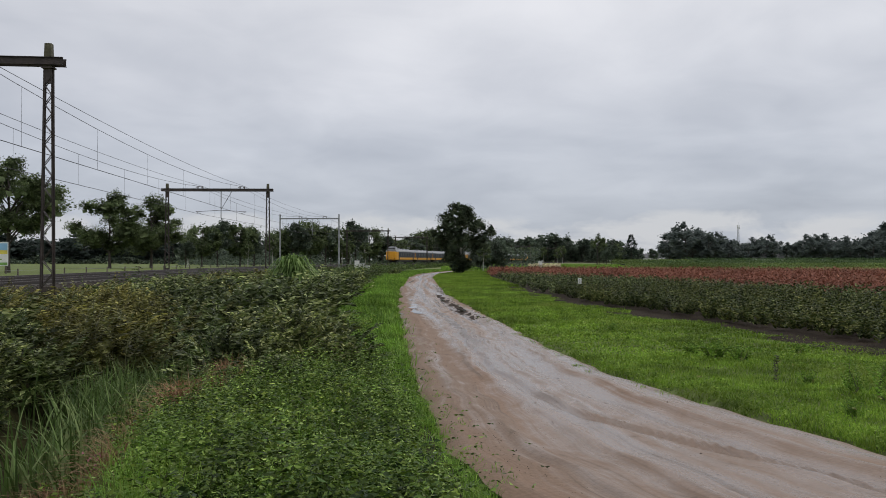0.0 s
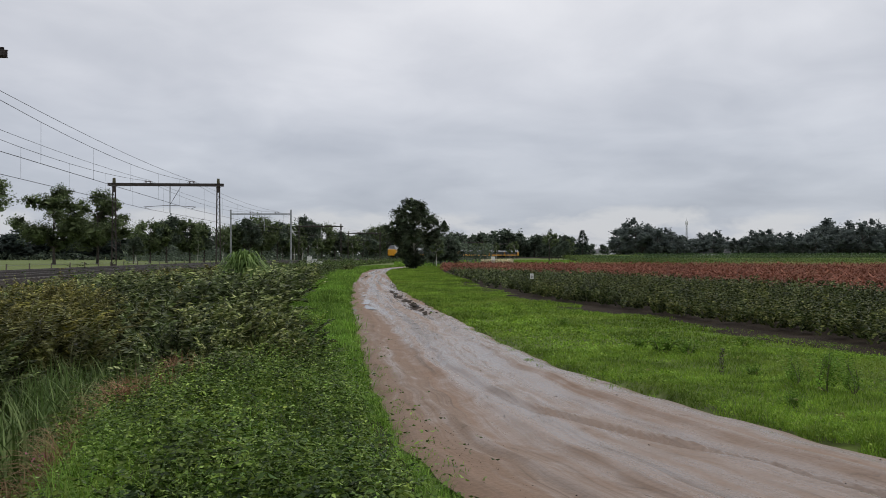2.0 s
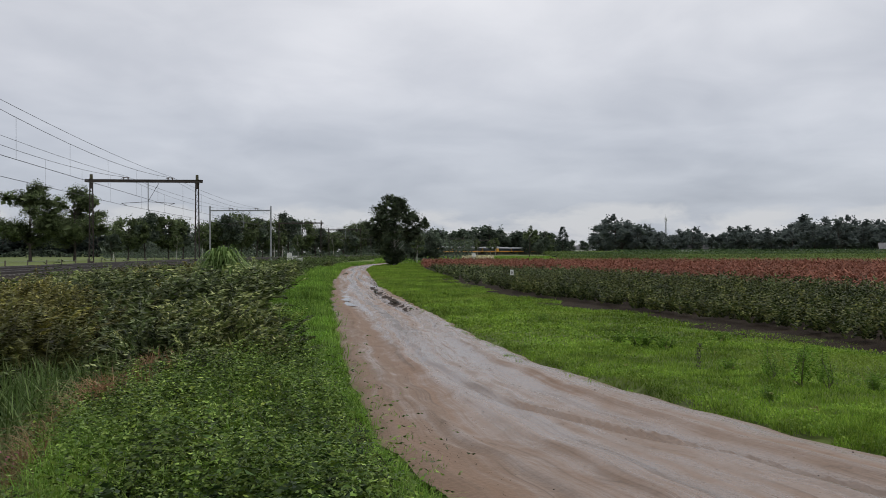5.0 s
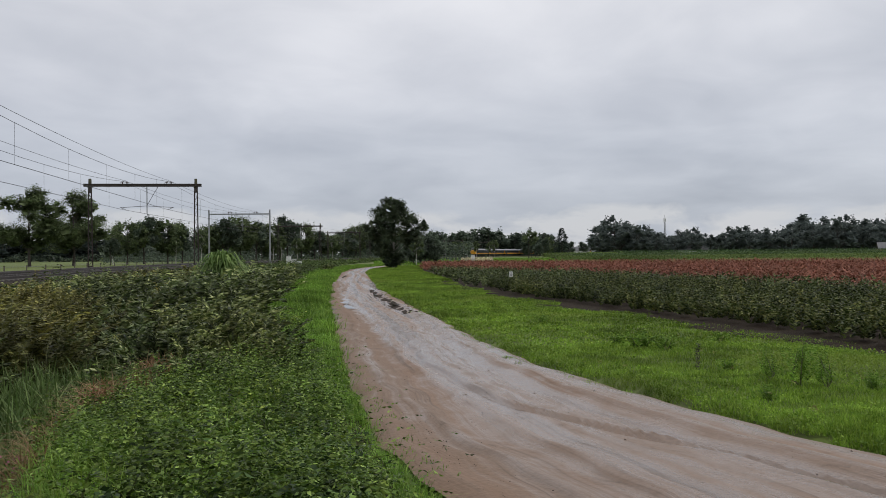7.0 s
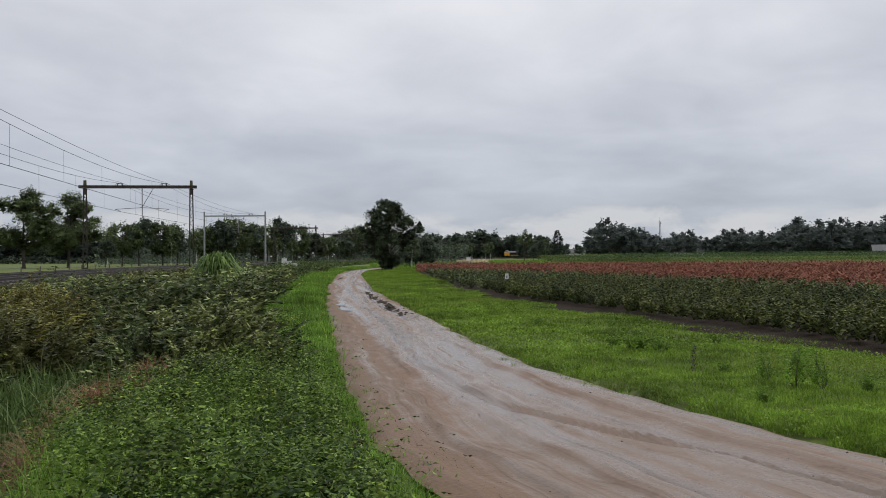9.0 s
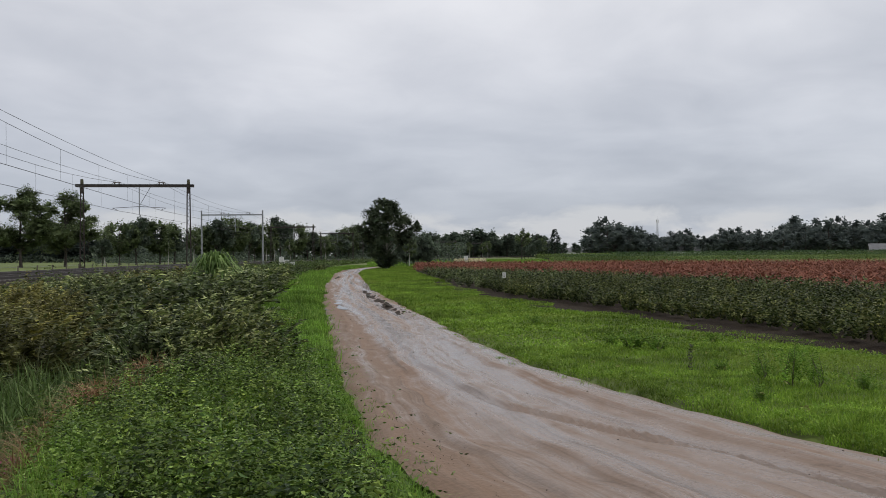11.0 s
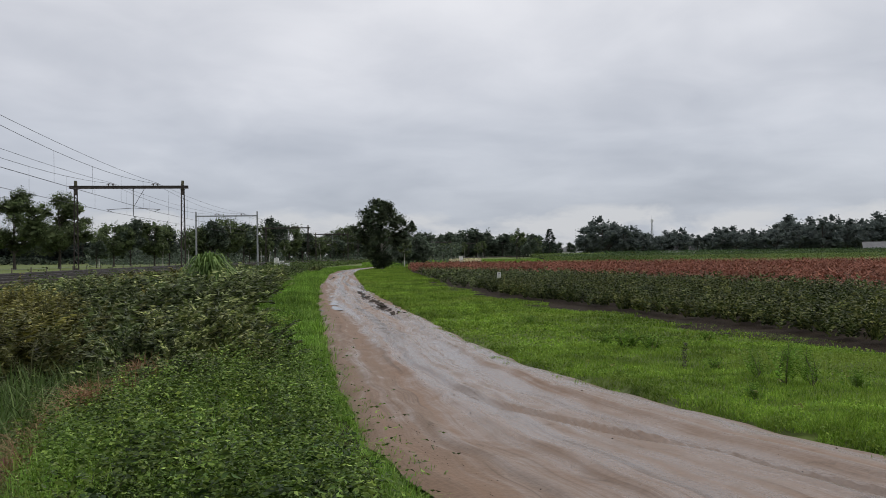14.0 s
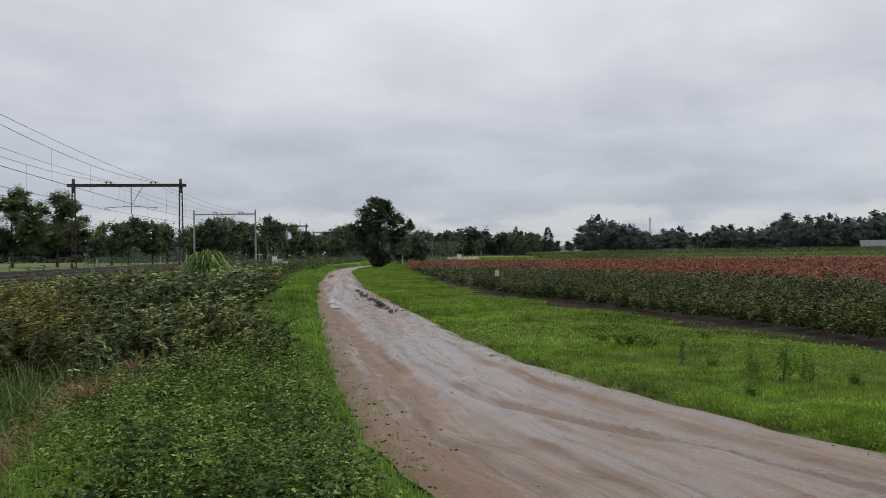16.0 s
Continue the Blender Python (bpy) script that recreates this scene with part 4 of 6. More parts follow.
for i, (b, Y, s) in enumerate(((-3, 400, 0.62), (8, 405, 0.66), (13, 412, 0.6), (24, 430, 0.7), (46, 455, 0.8), (40, 450, 0.7))):
    put(slim[1], *at_px(b, Y), s, 50 * i)

# trees that stand singly before the far fields
feather = make_tree("ash_tree", "open feathery tree with a dark shrub under it", 13.0, 8.5, 0.34, 3600, 0.42, 0.05, None, M_TREE, 12, 1.0, 0.2, 0.0, 0.45)
feather.matrix_basis = pose(*at_px(87, 270), 0, 0, 0, 40) @ Matrix.Diagonal((0.82, 0.82, 0.82, 1))
put(oak[2], *at_px(98, 268), 0.36, 10)
put(oak[2], *at_px(90, 272), 0.34, 110)
for b, Y, s, k in ((104, 320, 0.55, 2), (112, 330, 0.52, 1), (95, 330, 0.5, 2)):
    put(oak[k], *at_px(b, Y), s, b * 7)


def conifer(x, y, h, w):
    t = thing("spruce_tree", "dark dense pointed spruce at the field's edge", "conifer", "", pose(x, y, 0))
    V, F = tube(np.array([(0, 0, 0), (0, 0, h * 0.5), (0, 0, h)]), np.array([0.2, 0.12, 0.02]), 6)
    child("trunk", mesh_np("trunk", V, F, M_BARK), t)
    P, O = [], []
    for i in range(26):
        f = i / 25
        z, r = h * (0.06 + 0.93 * f), w * 0.5 * (1 - f) ** 0.85 + 0.15
        for j in range(int(7 + 9 * (1 - f))):
            a = R.uniform(0, 6.28)
            l = r * R.uniform(0.75, 1.2)
            for q in np.linspace(0.2, 1, 9):
                P.append((l * q * math.cos(a) + R.normal(0, 0.1), l * q * math.sin(a) + R.normal(0, 0.1), z - 0.25 * l * q + R.normal(0, 0.08)))
                O.append((math.cos(a), math.sin(a), -0.2))
    V, F = leaves(np.array(P), R.uniform(0.35, 0.75, len(P)), 0.45, 0, np.array(O))
    child("crown", mesh_np("crown", V, F, M_CONIFER), t)


conifer(*at_px(127, 255), 9.6, 7.6)
put(oak[2], *at_px(136, 290), 0.43, 40)
put(oak[2], *at_px(153, 420), 0.55, 200)

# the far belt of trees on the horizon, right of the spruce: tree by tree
far = [make_tree("far_tree", "distant dark broadleaf tree on the horizon", 18.0, 15.0, 0.8, 850, 0.04, 0.0, None, M_FAR_HAZED, 24, 1.0, 0.3, 0.0, 0.15),
       make_tree("far_tree", "distant dark broadleaf tree on the horizon", 17.0, 18.0, 0.8, 850, 0.04, 0.0, None, M_FAR_HAZED, 24, 1.0, 0.3, 0.0, 0.15),
       make_tree("far_tree", "distant open-crowned tree on the horizon", 16.0, 13.0, 1.1, 700, 0.35, 0.0, None, M_FAR_HAZED, 14, 1.0, 0.3, 0.0, 0.4)]
far_dark = [make_tree("far_tree", "dark tree of a wood beyond the meadow", 17.0, 16.0, 1.0, 480, 0.03, 0.0, None, M_FAR_DARK, 22, 1.0, 0.3, 0.0, 0.12) for _ in range(2)]
SKYLINE = ((172, 40), (180, 54), (190, 57), (198, 54), (208, 48), (216, 46), (224, 42), (232, 40), (240, 30), (247, 34), (256, 24), (262, 28), (268, 34), (276, 38), (283, 38), (290, 32), (298, 28), (305, 30), (312, 30),
           (320, 26), (328, 38), (336, 42), (344, 40), (352, 36), (360, 34), (368, 36), (376, 36), (384, 36), (392, 34), (402, 40), (410, 56), (418, 58), (428, 42), (436, 46), (446, 52), (456, 56), (466, 54),
           (476, 50), (486, 48), (496, 46), (506, 48), (516, 52), (526, 58), (536, 62), (546, 60), (556, 56), (566, 58), (580, 60), (600, 58))
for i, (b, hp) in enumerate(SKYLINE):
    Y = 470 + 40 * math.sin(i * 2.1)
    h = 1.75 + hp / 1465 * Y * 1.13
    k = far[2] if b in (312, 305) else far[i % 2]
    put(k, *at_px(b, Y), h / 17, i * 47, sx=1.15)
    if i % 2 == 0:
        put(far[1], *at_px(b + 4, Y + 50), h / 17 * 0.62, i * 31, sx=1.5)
# the dark wood line beyond the meadow on the railway's far side
for i in range(44):
    b = -760 + i * 11.5
    Y = 430 + 30 * math.sin(i * 1.3)
    h = 15.0 + 2.5 * math.sin(i * 0.8) + R.uniform(-1.2, 1.2)
    put(far_dark[i % 2], *at_px(b, Y), h / 17, i * 53, sx=1.7)
for i in range(30):
    b = -760 + i * 17
    put(far_dark[1], *at_px(b, 410 + 10 * math.sin(i)), 0.45, i * 77, sx=2.2)
for p in (*oak, *mid, *slim, small, *far, *far_dark):
    away(p)

# undergrowth that closes the foot of the woods
P = []
for b0, b1, Y, h, k in ((-430, -60, 290, 2.2, 3000), (-430, -60, 320, 5.0, 4500), (-120, 150, 545, 7.5, 8000), (160, 610, 500, 5.5, 5200), (-760, -400, 395, 4.0, 3500), (-60, 20, 168, 1.6, 700), (-130, 20, 345, 8.0, 3600)):
    b = R.uniform(b0, b1, k)
    y = Y + R.uniform(-12, 12, k)
    z = np.abs(R.uniform(0, 1, k)) ** 0.8 * h * (0.75 + 0.35 * np.sin(b * 0.11) * np.sin(b * 0.037))
    P.append(np.stack([b / 1000 * y, y, z], 1))
P = np.concatenate(P)
V, F = leaves(P, np.clip(P[:, 1] / 450, 0.35, 1.2) * R.uniform(0.7, 1.4, len(P)), 0.8)
b = R.uniform(-430, -60, 2600)
y = R.uniform(335, 350, 2600)
W, G = leaves(np.stack([b / 1000 * y, y, R.uniform(0, 1, 2600) * 6.5], 1), 2.2, 0.9)
V, F = join([(V, F), (W, G)])
tagged(new("undergrowth", mesh_np("undergrowth", V, F, M_TREE_DARK)), "dark undergrowth along the foot of the woods", "undergrowth", kind="stuff")

# ---- fields on the track's right side ----


def shrub(n_stem, h, w, leaf, per, name="shrub", spread=1.0, low=0.25):
    """Leaves along stems that fan out from one root."""
    P, O = [], []
    for i in range(n_stem):
        a, lean = R.uniform(0, 6.28), R.uniform(0.05, 1.0) * spread
        hh = h * R.uniform(0.65, 1.08) * (1 - 0.25 * lean)
        u = R.uniform(low, 1.0, per)
        r = w * 0.5 * lean * u ** 1.2
        P.append(np.stack([r * math.cos(a), r * math.sin(a), hh * u], 1) + R.normal(0, 0.02 * h, (per, 3)))
        O.append(np.tile([math.cos(a) * 0.5, math.sin(a) * 0.5, 0.25], (per, 1)))
    P = np.concatenate(P)
    P[:, 2] = np.maximum(P[:, 2], 0.02)
    return leaves(P, leaf * R.uniform(0.6, 1.35, len(P)), 0.5, 0.1, np.concatenate(O) * 0.6)


ROW = np.array([-0.262, 0.965])
SIDE = np.array([0.965, 0.262])


def row_points(k0, k1, gap, step, s0=-20, s1=140, jitter=0.07):
    """Plants in rows that run beside the edge between the green and the red block."""
    k = np.arange(k0, k1)
    s = np.arange(s0, s1, step)
    K, Sg = np.meshgrid(k, s)
    P = np.array([7.2, 40.0]) + K[..., None] * gap * SIDE + (Sg[..., None] - 40) * ROW
    P = P.reshape(-1, 2)
    return P + R.normal(0, jitter, P.shape)


def block_edge(Y):
    """Where the green block gives way to the red one."""
    return np.interp(Y, [20, 28.7, 42, 57, 77, 92], [17.2, 15.4, 12.6, 7.9, -2.2, -6.5])


green = row_points(-12, 14, 0.95, 0.80)
green = green[(green[:, 0] > xf(green[:, 1]) + 0.15) & (green[:, 1] > 8) & (green[:, 1] < 96) & (green[:, 0] < green[:, 1] * 0.62 + 3) & (green[:, 0] < block_edge(green[:, 1]))]


def plumes(n_stem, h, w, leaf, per, droop=0.35, aspect=0.32, wind=0.0, low=0.18, heart=0, tall=(0.65, 1.12)):
    """A bush of arching stems, each feathered with narrow leaves, and a dense heart; its stems as tubes besides."""
    P, O, Z, st = [], [], [], []
    for i in range(n_stem):
        a, lean = (R.uniform(0, 6.28) if R.uniform() > wind * 3 else R.normal(0.1, 0.7)), R.uniform(0.0, 1.0) ** 0.7
        hh = h * R.uniform(*tall) * (1 - 0.25 * lean ** 2)
        x0, y0 = R.normal(0, 0.12 * w, 2)
        u = np.linspace(low, 1.0, per)
        r = w * 0.42 * lean * u ** 1.4
        path = np.stack([x0 + r * math.cos(a) + wind * h * u ** 2, y0 + r * math.sin(a), hh * (u * (1 + droop * lean * 0.6) - droop * lean * u ** 3)], 1)
        for side in (1, -1):
            t = a + side * R.normal(0.75, 0.22, per)
            P.append(path + R.normal(0, 0.01, path.shape))
            O.append(np.stack([np.cos(t) + 1.5 * wind, np.sin(t), 0.85 - 0.9 * u + R.normal(0.0, 0.2, per)], 1))
            Z.append(leaf * (1.15 - 0.5 * u) * R.uniform(0.7, 1.3, per))
        if i % 5 == 0:
            line_up = np.concatenate([[(0, 0, 0)], path[::4]])
            st.append(tube(line_up, np.linspace(0.014, 0.003, len(line_up)), 3))
    if heart:
        d = unit(heart)
        P.append(np.stack([d[:, 0] * w * 0.29 + wind * h * 0.3, d[:, 1] * w * 0.29, np.abs(d[:, 2]) * h * 0.5], 1) * R.uniform(0.75, 1, (heart, 1)))
        O.append(d * 0.4)
        Z.append(np.full(heart, leaf * 1.5))
    P = np.concatenate(P)
    P[:, 2] = np.maximum(P[:, 2], 0.02)
    return leaves(P, np.concatenate(Z), aspect, 0.0, np.concatenate(O) * 2.2, 0.06, 0.25), join(st)


NEAR = [mesh_np("nursery_shrub", *plumes(17, 0.88, 0.86, 0.115, 14, 0.12, 0.42, 0.0, 0.14)[0], M_CROP_NEAR) for _ in range(5)]
order = np.argsort(green[:, 0] - xf(green[:, 1]) + 0.05 * green[:, 1])
pick = [i for i in order if green[i, 1] < 42][:280]
for i in pick:
    x, y = green[i]
    ob = new("nursery_shrub", NEAR[i % 5])
    ob.matrix_basis = pose(x, y, float(terrain(x, y)) + 0.03, 0, 0, R.uniform(0, 360)) @ Matrix.Diagonal((*([R.uniform(0.85, 1.15)] * 2), R.uniform(0.68, 1.1), 1))
    tagged(ob, "dark green leafy nursery shrub rooted in bare soil", "shrub", "nursery shrubs in rows")
rest = np.delete(np.arange(len(green)), pick)
lod = [shrub(14, 0.88, 0.8, 0.14, 7, low=0.15) for _ in range(4)]


def scatter(P, kinds, lo=0.8, hi=1.1, zadd=0.02):
    out, o = [], []
    for q, p in enumerate(P):
        V, F = kinds[q % len(kinds)]
        a, s = R.uniform(0, 6.28), R.uniform(lo, hi)
        c, sn = math.cos(a) * s, math.sin(a) * s
        W = np.stack([V[:, 0] * c - V[:, 1] * sn + p[0], V[:, 0] * sn + V[:, 1] * c + p[1], V[:, 2] * s + zadd], 1)
        out.append((W, F))
    return join(out)


V, F = scatter(green[rest], lod)
tagged(new("nursery_rows", mesh_np("nursery_rows", V, F, M_CROP)), "rows of dark green nursery shrubs", "nursery crop", kind="stuff")

red = row_points(-4, 64, 0.85, 0.62, -30, 150, 0.10)
edge_far = 122 - 0.42 * (red[:, 0] + 5.4)
red = red[(red[:, 1] < edge_far) & (red[:, 1] > 8) & (red[:, 0] > red[:, 1] * -0.08) & (red[:, 0] < red[:, 1] * 0.60 + 3) & (red[:, 0] > xf(red[:, 1]) + 0.2) & (red[:, 0] > block_edge(red[:, 1]) + 0.5)]
dist = np.hypot(red[:, 0], red[:, 1])
redlod = [shrub(16, 0.88, 1.0, 0.11, 7, low=0.35) for _ in range(4)]
redfar = [shrub(10, 0.88, 1.05, 0.2, 2, low=0.45) for _ in range(4)]
V, F = join([scatter(red[dist < 32], redlod, 0.85, 1.12), scatter(red[dist >= 32], redfar, 0.85, 1.12)])
tagged(new("red_nursery_rows", mesh_np("red_nursery_rows", V, F, M_RED)), "rows of red-leaved nursery shrubs", "nursery crop", kind="stuff")
# cream blossom beyond the red block, and the crate that stands on the row
x = np.concatenate([R.uniform(0.8, 5.4, 900)])
P = np.stack([x, 124 - 0.25 * (x - 2) + R.normal(0, 1.0, 900), R.uniform(0.8, 1.2, 900)], 1)
V, F = leaves(P, R.uniform(0.16, 0.3, 900), 0.9, 0.2)
tagged(new("cream_flowers", mesh_np("cream_flowers", V, F, M_CREAM)), "bed of cream white flowering plants", "flowers", kind="stuff")
P2 = P * np.array([1, 1, 0.8]) + np.array([0, 0.4, -0.1])
V, F = leaves(P2, 0.3, 0.6)
tagged(new("flower_foliage", mesh_np("flower_foliage", V, F, M_CROP)), "green foliage under cream flowers", "foliage", kind="stuff")
b = thing("field_box", "small white box standing among cream flowers", "box", "", pose(2.4, 123.4, 0.45))
bm = bmesh.new()
add_box(bm, (0, 0, 0.35), (0.6, 0.5, 1.6), 0.04)
part("body", bm, M_WHITE, b)
bm = bmesh.new()
add_box(bm, (0, 0, 1.2), (0.7, 0.6, 0.07), 0.02)
part("lid", bm, M_WHITE, b)


def belt(name, label, x0, x1, y0, y1, h, n, leaf, mat, rows=0):
    """A strip of field crop: leaves through its height, thickest at the top."""
    X = R.uniform(x0, x1, n)
    u = R.uniform(0, 1, n)
    if rows:
        u = (np.floor(u * rows) + R.normal(0.5, 0.12, n)) / rows
    Y = y0 + (y1 - y0) * u - 0.03 * (X - x0)
    P = np.stack([X, Y, h * R.uniform(0.2, 1, n) ** 0.6], 1)
    V, F = leaves(P, leaf * R.uniform(0.6, 1.3, n), 0.4, 0.4)
    tagged(new(name, mesh_np(name, V, F, mat)), label, "field crop", kind="stuff")


belt("yellow_strip", "strip of yellowing low field crop", 12, 100, 121, 126, 0.8, 9000, 0.2, M_YELLOW)
belt("leafy_crop", "row of bright green field crop", 16, 105, 131, 135, 1.35, 22000, 0.24, M_FIELD, 2)
belt("low_crop", "broad bed of low green field crop", 20, 140, 150, 172, 1.1, 16000, 0.3, M_LOWCROP, 8)
belt("dark_crop", "row of dark green field crop", 26, 150, 186, 190, 1.6, 9000, 0.32, M_CORN)
belt("low_crop", "broad bed of low green field crop", 30, 180, 205, 250, 1.75, 20000, 0.4, M_LOWCROP, 8)
belt("maize", "field of tall dark green maize", 60, 330, 300, 330, 2.5, 20000, 0.6, M_CORN, 5)
belt("leafy_crop", "patch of bright green crop by the wood", 25, 46, 230, 245, 1.9, 5000, 0.4, M_FIELD, 3)

# the small plate on a stake at the edge of the rows
sg = thing("plant_label", "small white plant sign with dark marks on a stake", "sign", "", pose(2.23, 34.4, -0.07, 0, 0, 3))
bm = bmesh.new()
add_box(bm, (0, 0, 0.45), (0.016, 0.016, 0.95), 0.002)
part("stake", bm, M_STEM, sg)
bm = bmesh.new()
add_box(bm, (0, -0.024, 1.0), (0.145, 0.012, 0.22), 0.004)
plate = part("plate", bm, M_WHITE, sg, "white plastic plate")
for z, w in ((1.05, 0.06), (1.0, 0.08), (0.95, 0.06)):
    bm = bmesh.new()
    add_box(bm, (0.0, -0.033, z), (w, 0.004, 0.022))
    part("print_bar", bm, M_BLACK, plate)

# ---- grass ----


def grow(n, y0, y1, x_lo, x_hi, dens_pow=1.6):
    """Roots between two lines, thicker near y0."""
    Y = y0 + (y1 - y0) * R.uniform(0, 1, n) ** dens_pow
    X = x_lo(Y) + (x_hi(Y) - x_lo(Y)) * R.uniform(0, 1, n)
    return X, Y


def rim(Y, q):
    return 0.22 * lumpy(Y, Y * 0.3, 3.0, q) + 0.16 * lumpy(Y, 0 * Y, 7.7, q + 1) + 0.07 * lumpy(Y, 0 * Y, 17.0, q + 2)


X, Y = grow(180000, 5, 60, lambda y: xr(y) + 0.02, lambda y: np.minimum(xf(y) + 0.1, y * 0.62 + 2), 1.8)
keep = (X > xr(Y) + 0.03 + rim(Y, 2)) & (X < xf(Y) - 0.35 + 0.9 * lumpy(Y, X, 0.9, 6) + 0.5 * lumpy(Y, X, 3.3, 6))
X, Y = X[keep], Y[keep]
hgt = (0.022 + 0.025 * R.uniform(0, 1, len(X)) + 0.03 * np.clip(lumpy(X, Y, 1.4, 9), 0, 1) + 0.07 * np.clip(lumpy(X, Y, 4.7, 3) - 0.3, 0, 1)) * np.clip(Y / 14, 0.9, 1.8)
V, F = blades(np.stack([X, Y, terrain(X, Y) - 0.01], 1), hgt, 0.012 * np.clip(Y / 9, 0.8, 4), 1.3)
tagged(new("verge_grass", mesh_np("verge_grass", V, F, M_GRASS)), "short lush wet green grass of the verge", "grass", kind="stuff")
X, Y = grow(60000, 6.5, 16, lambda y: xr(y) + 0.05, lambda y: np.minimum(xf(y) - 0.7, y * 0.6 + 1), 1.0)
keep = X > xr(Y) + 0.05 + rim(Y, 2)
X, Y = X[keep], Y[keep]
V, F = blades(np.stack([X, Y, terrain(X, Y) - 0.01], 1), R.uniform(0.03, 0.085, len(X)) * (1 + 0.6 * np.clip(lumpy(X, Y, 3.3, 2), 0, 1)), 0.012, 1.1)
tagged(new("verge_grass", mesh_np("verge_grass", V, F, M_GRASS)), "short lush wet green grass of the verge", "grass", kind="stuff")
X, Y = grow(42000, 5.5, 32, lambda y: xr(y) + 0.02, lambda y: np.minimum(xf(y) - 0.3, y * 0.62 + 2), 1.7)
keep = (X > xr(Y) + 0.06 + rim(Y, 2)) & (X < xf(Y) - 0.6 + 0.45 * lumpy(Y, X, 0.9, 6)) & (lumpy(X, Y, 1.1, 4) + 0.5 * lumpy(X, Y, 3.7, 1) > -0.3)
X, Y = X[keep], Y[keep]
V, F = leaves(np.stack([X, Y, terrain(X, Y) + R.uniform(0.01, 0.06, len(X))], 1), R.uniform(0.018, 0.04, len(X)) * np.clip(Y / 10, 1, 2), 0.8, 0.1)
tagged(new("clover", mesh_np("clover", V, F, M_GRASS)), "low clover and herbs in the grass", "herbs", kind="stuff")
X, Y = grow(36000, 55, 135, lambda y: xr(y) + 0.05, lambda y: np.minimum(xf(y) + 0.3, y * 0.3), 1.2)
V, F = blades(np.stack([X, Y, terrain(X, Y)], 1), R.uniform(0.1, 0.2, len(X)), 0.05, 0.6)
tagged(new("verge_grass", mesh_np("verge_grass", V, F, M_GRASS)), "short lush wet green grass of the verge", "grass", kind="stuff")

X, Y = grow(95000, 8.5, 60, lambda y: xl(y) - 2.6, lambda y: xl(y) + 0.12, 1.7)
keep = X < xl(Y) + rim(Y, 5) + 0.05
X, Y = X[keep], Y[keep]
hgt = (0.08 + 0.10 * R.uniform(0, 1, len(X)) + 0.14 * np.clip(lumpy(X, Y, 1.9, 4), 0, 1)) * (0.6 + 0.4 * bump01((xl(Y) - X) / 0.8)) * np.clip(Y / 14, 0.9, 1.5)
V, F = blades(np.stack([X, Y, terrain(X, Y) - 0.01], 1), hgt, 0.011 * np.clip(Y / 9, 0.8, 4), 0.7)
tagged(new("bank_grass", mesh_np("bank_grass", V, F, M_TALLGRASS)), "lush uncut green grass beside the track", "grass", kind="stuff")
X, Y = grow(36000, 55, 140, lambda y: xl(y) - 5.0, lambda y: xl(y) + 0.1, 1.2)
V, F = blades(np.stack([X, Y, terrain(X, Y)], 1), R.uniform(0.15, 0.4, len(X)), 0.06, 0.6)
tagged(new("bank_grass", mesh_np("bank_grass", V, F, M_TALLGRASS)), "lush uncut green grass beside the track", "grass", kind="stuff")
# thin grass on the far meadow and round the woods' feet
X, Y = grow(30000, 140, 330, lambda y: -0.10 * y, lambda y: 0.25 * y, 1.0)
V, F = blades(np.stack([X, Y, terrain(X, Y)], 1), R.uniform(0.2, 0.5, len(X)), 0.25, 0.6)
tagged(new("rough_grass", mesh_np("rough_grass", V, F, M_TALLGRASS)), "rough grass by the railway's bend", "grass", kind="stuff")

# tufts that creep onto the track along both rims
Y = 5.5 + 34 * R.uniform(0, 1, 70) ** 1.5
X = np.where(R.uniform(0, 1, 70) < 0.65, xr(Y) - np.abs(R.normal(0, 0.10, 70)), xl(Y) + np.abs(R.normal(0, 0.14, 70)))
X, Y = np.repeat(X, 26) + R.normal(0, 0.05, 70 * 26), np.repeat(Y, 26) + R.normal(0, 0.09, 70 * 26)
V, F = blades(np.stack([X, Y, road_at(X, Y) - 0.005], 1), R.uniform(0.015, 0.045, len(X)), 0.009, 1.2)
tagged(new("rim_tufts", mesh_np("rim_tufts", V, F, M_TALLGRASS)), "small grass tufts creeping onto the sandy track", "grass", kind="stuff")

# ---- weeds on the right verge ----
def weed_kit(mat, *spec):
    (V, F), (SV, SF) = plumes(*spec)
    return mesh_np("foliage", V, F, mat), mesh_np("stems", SV, SF, M_STEM)


weed_a, weed_b = weed_kit(M_TALLGRASS, 16, 0.42, 0.62, 0.075, 12, 0.3, 0.45), weed_kit(M_TALLGRASS, 20, 0.68, 0.8, 0.06, 16, 0.2, 0.3)
weed_c = mesh_np("dock_stalk", *shrub(3, 0.5, 0.10, 0.035, 40, spread=0.5, low=0.05), M_BARK)
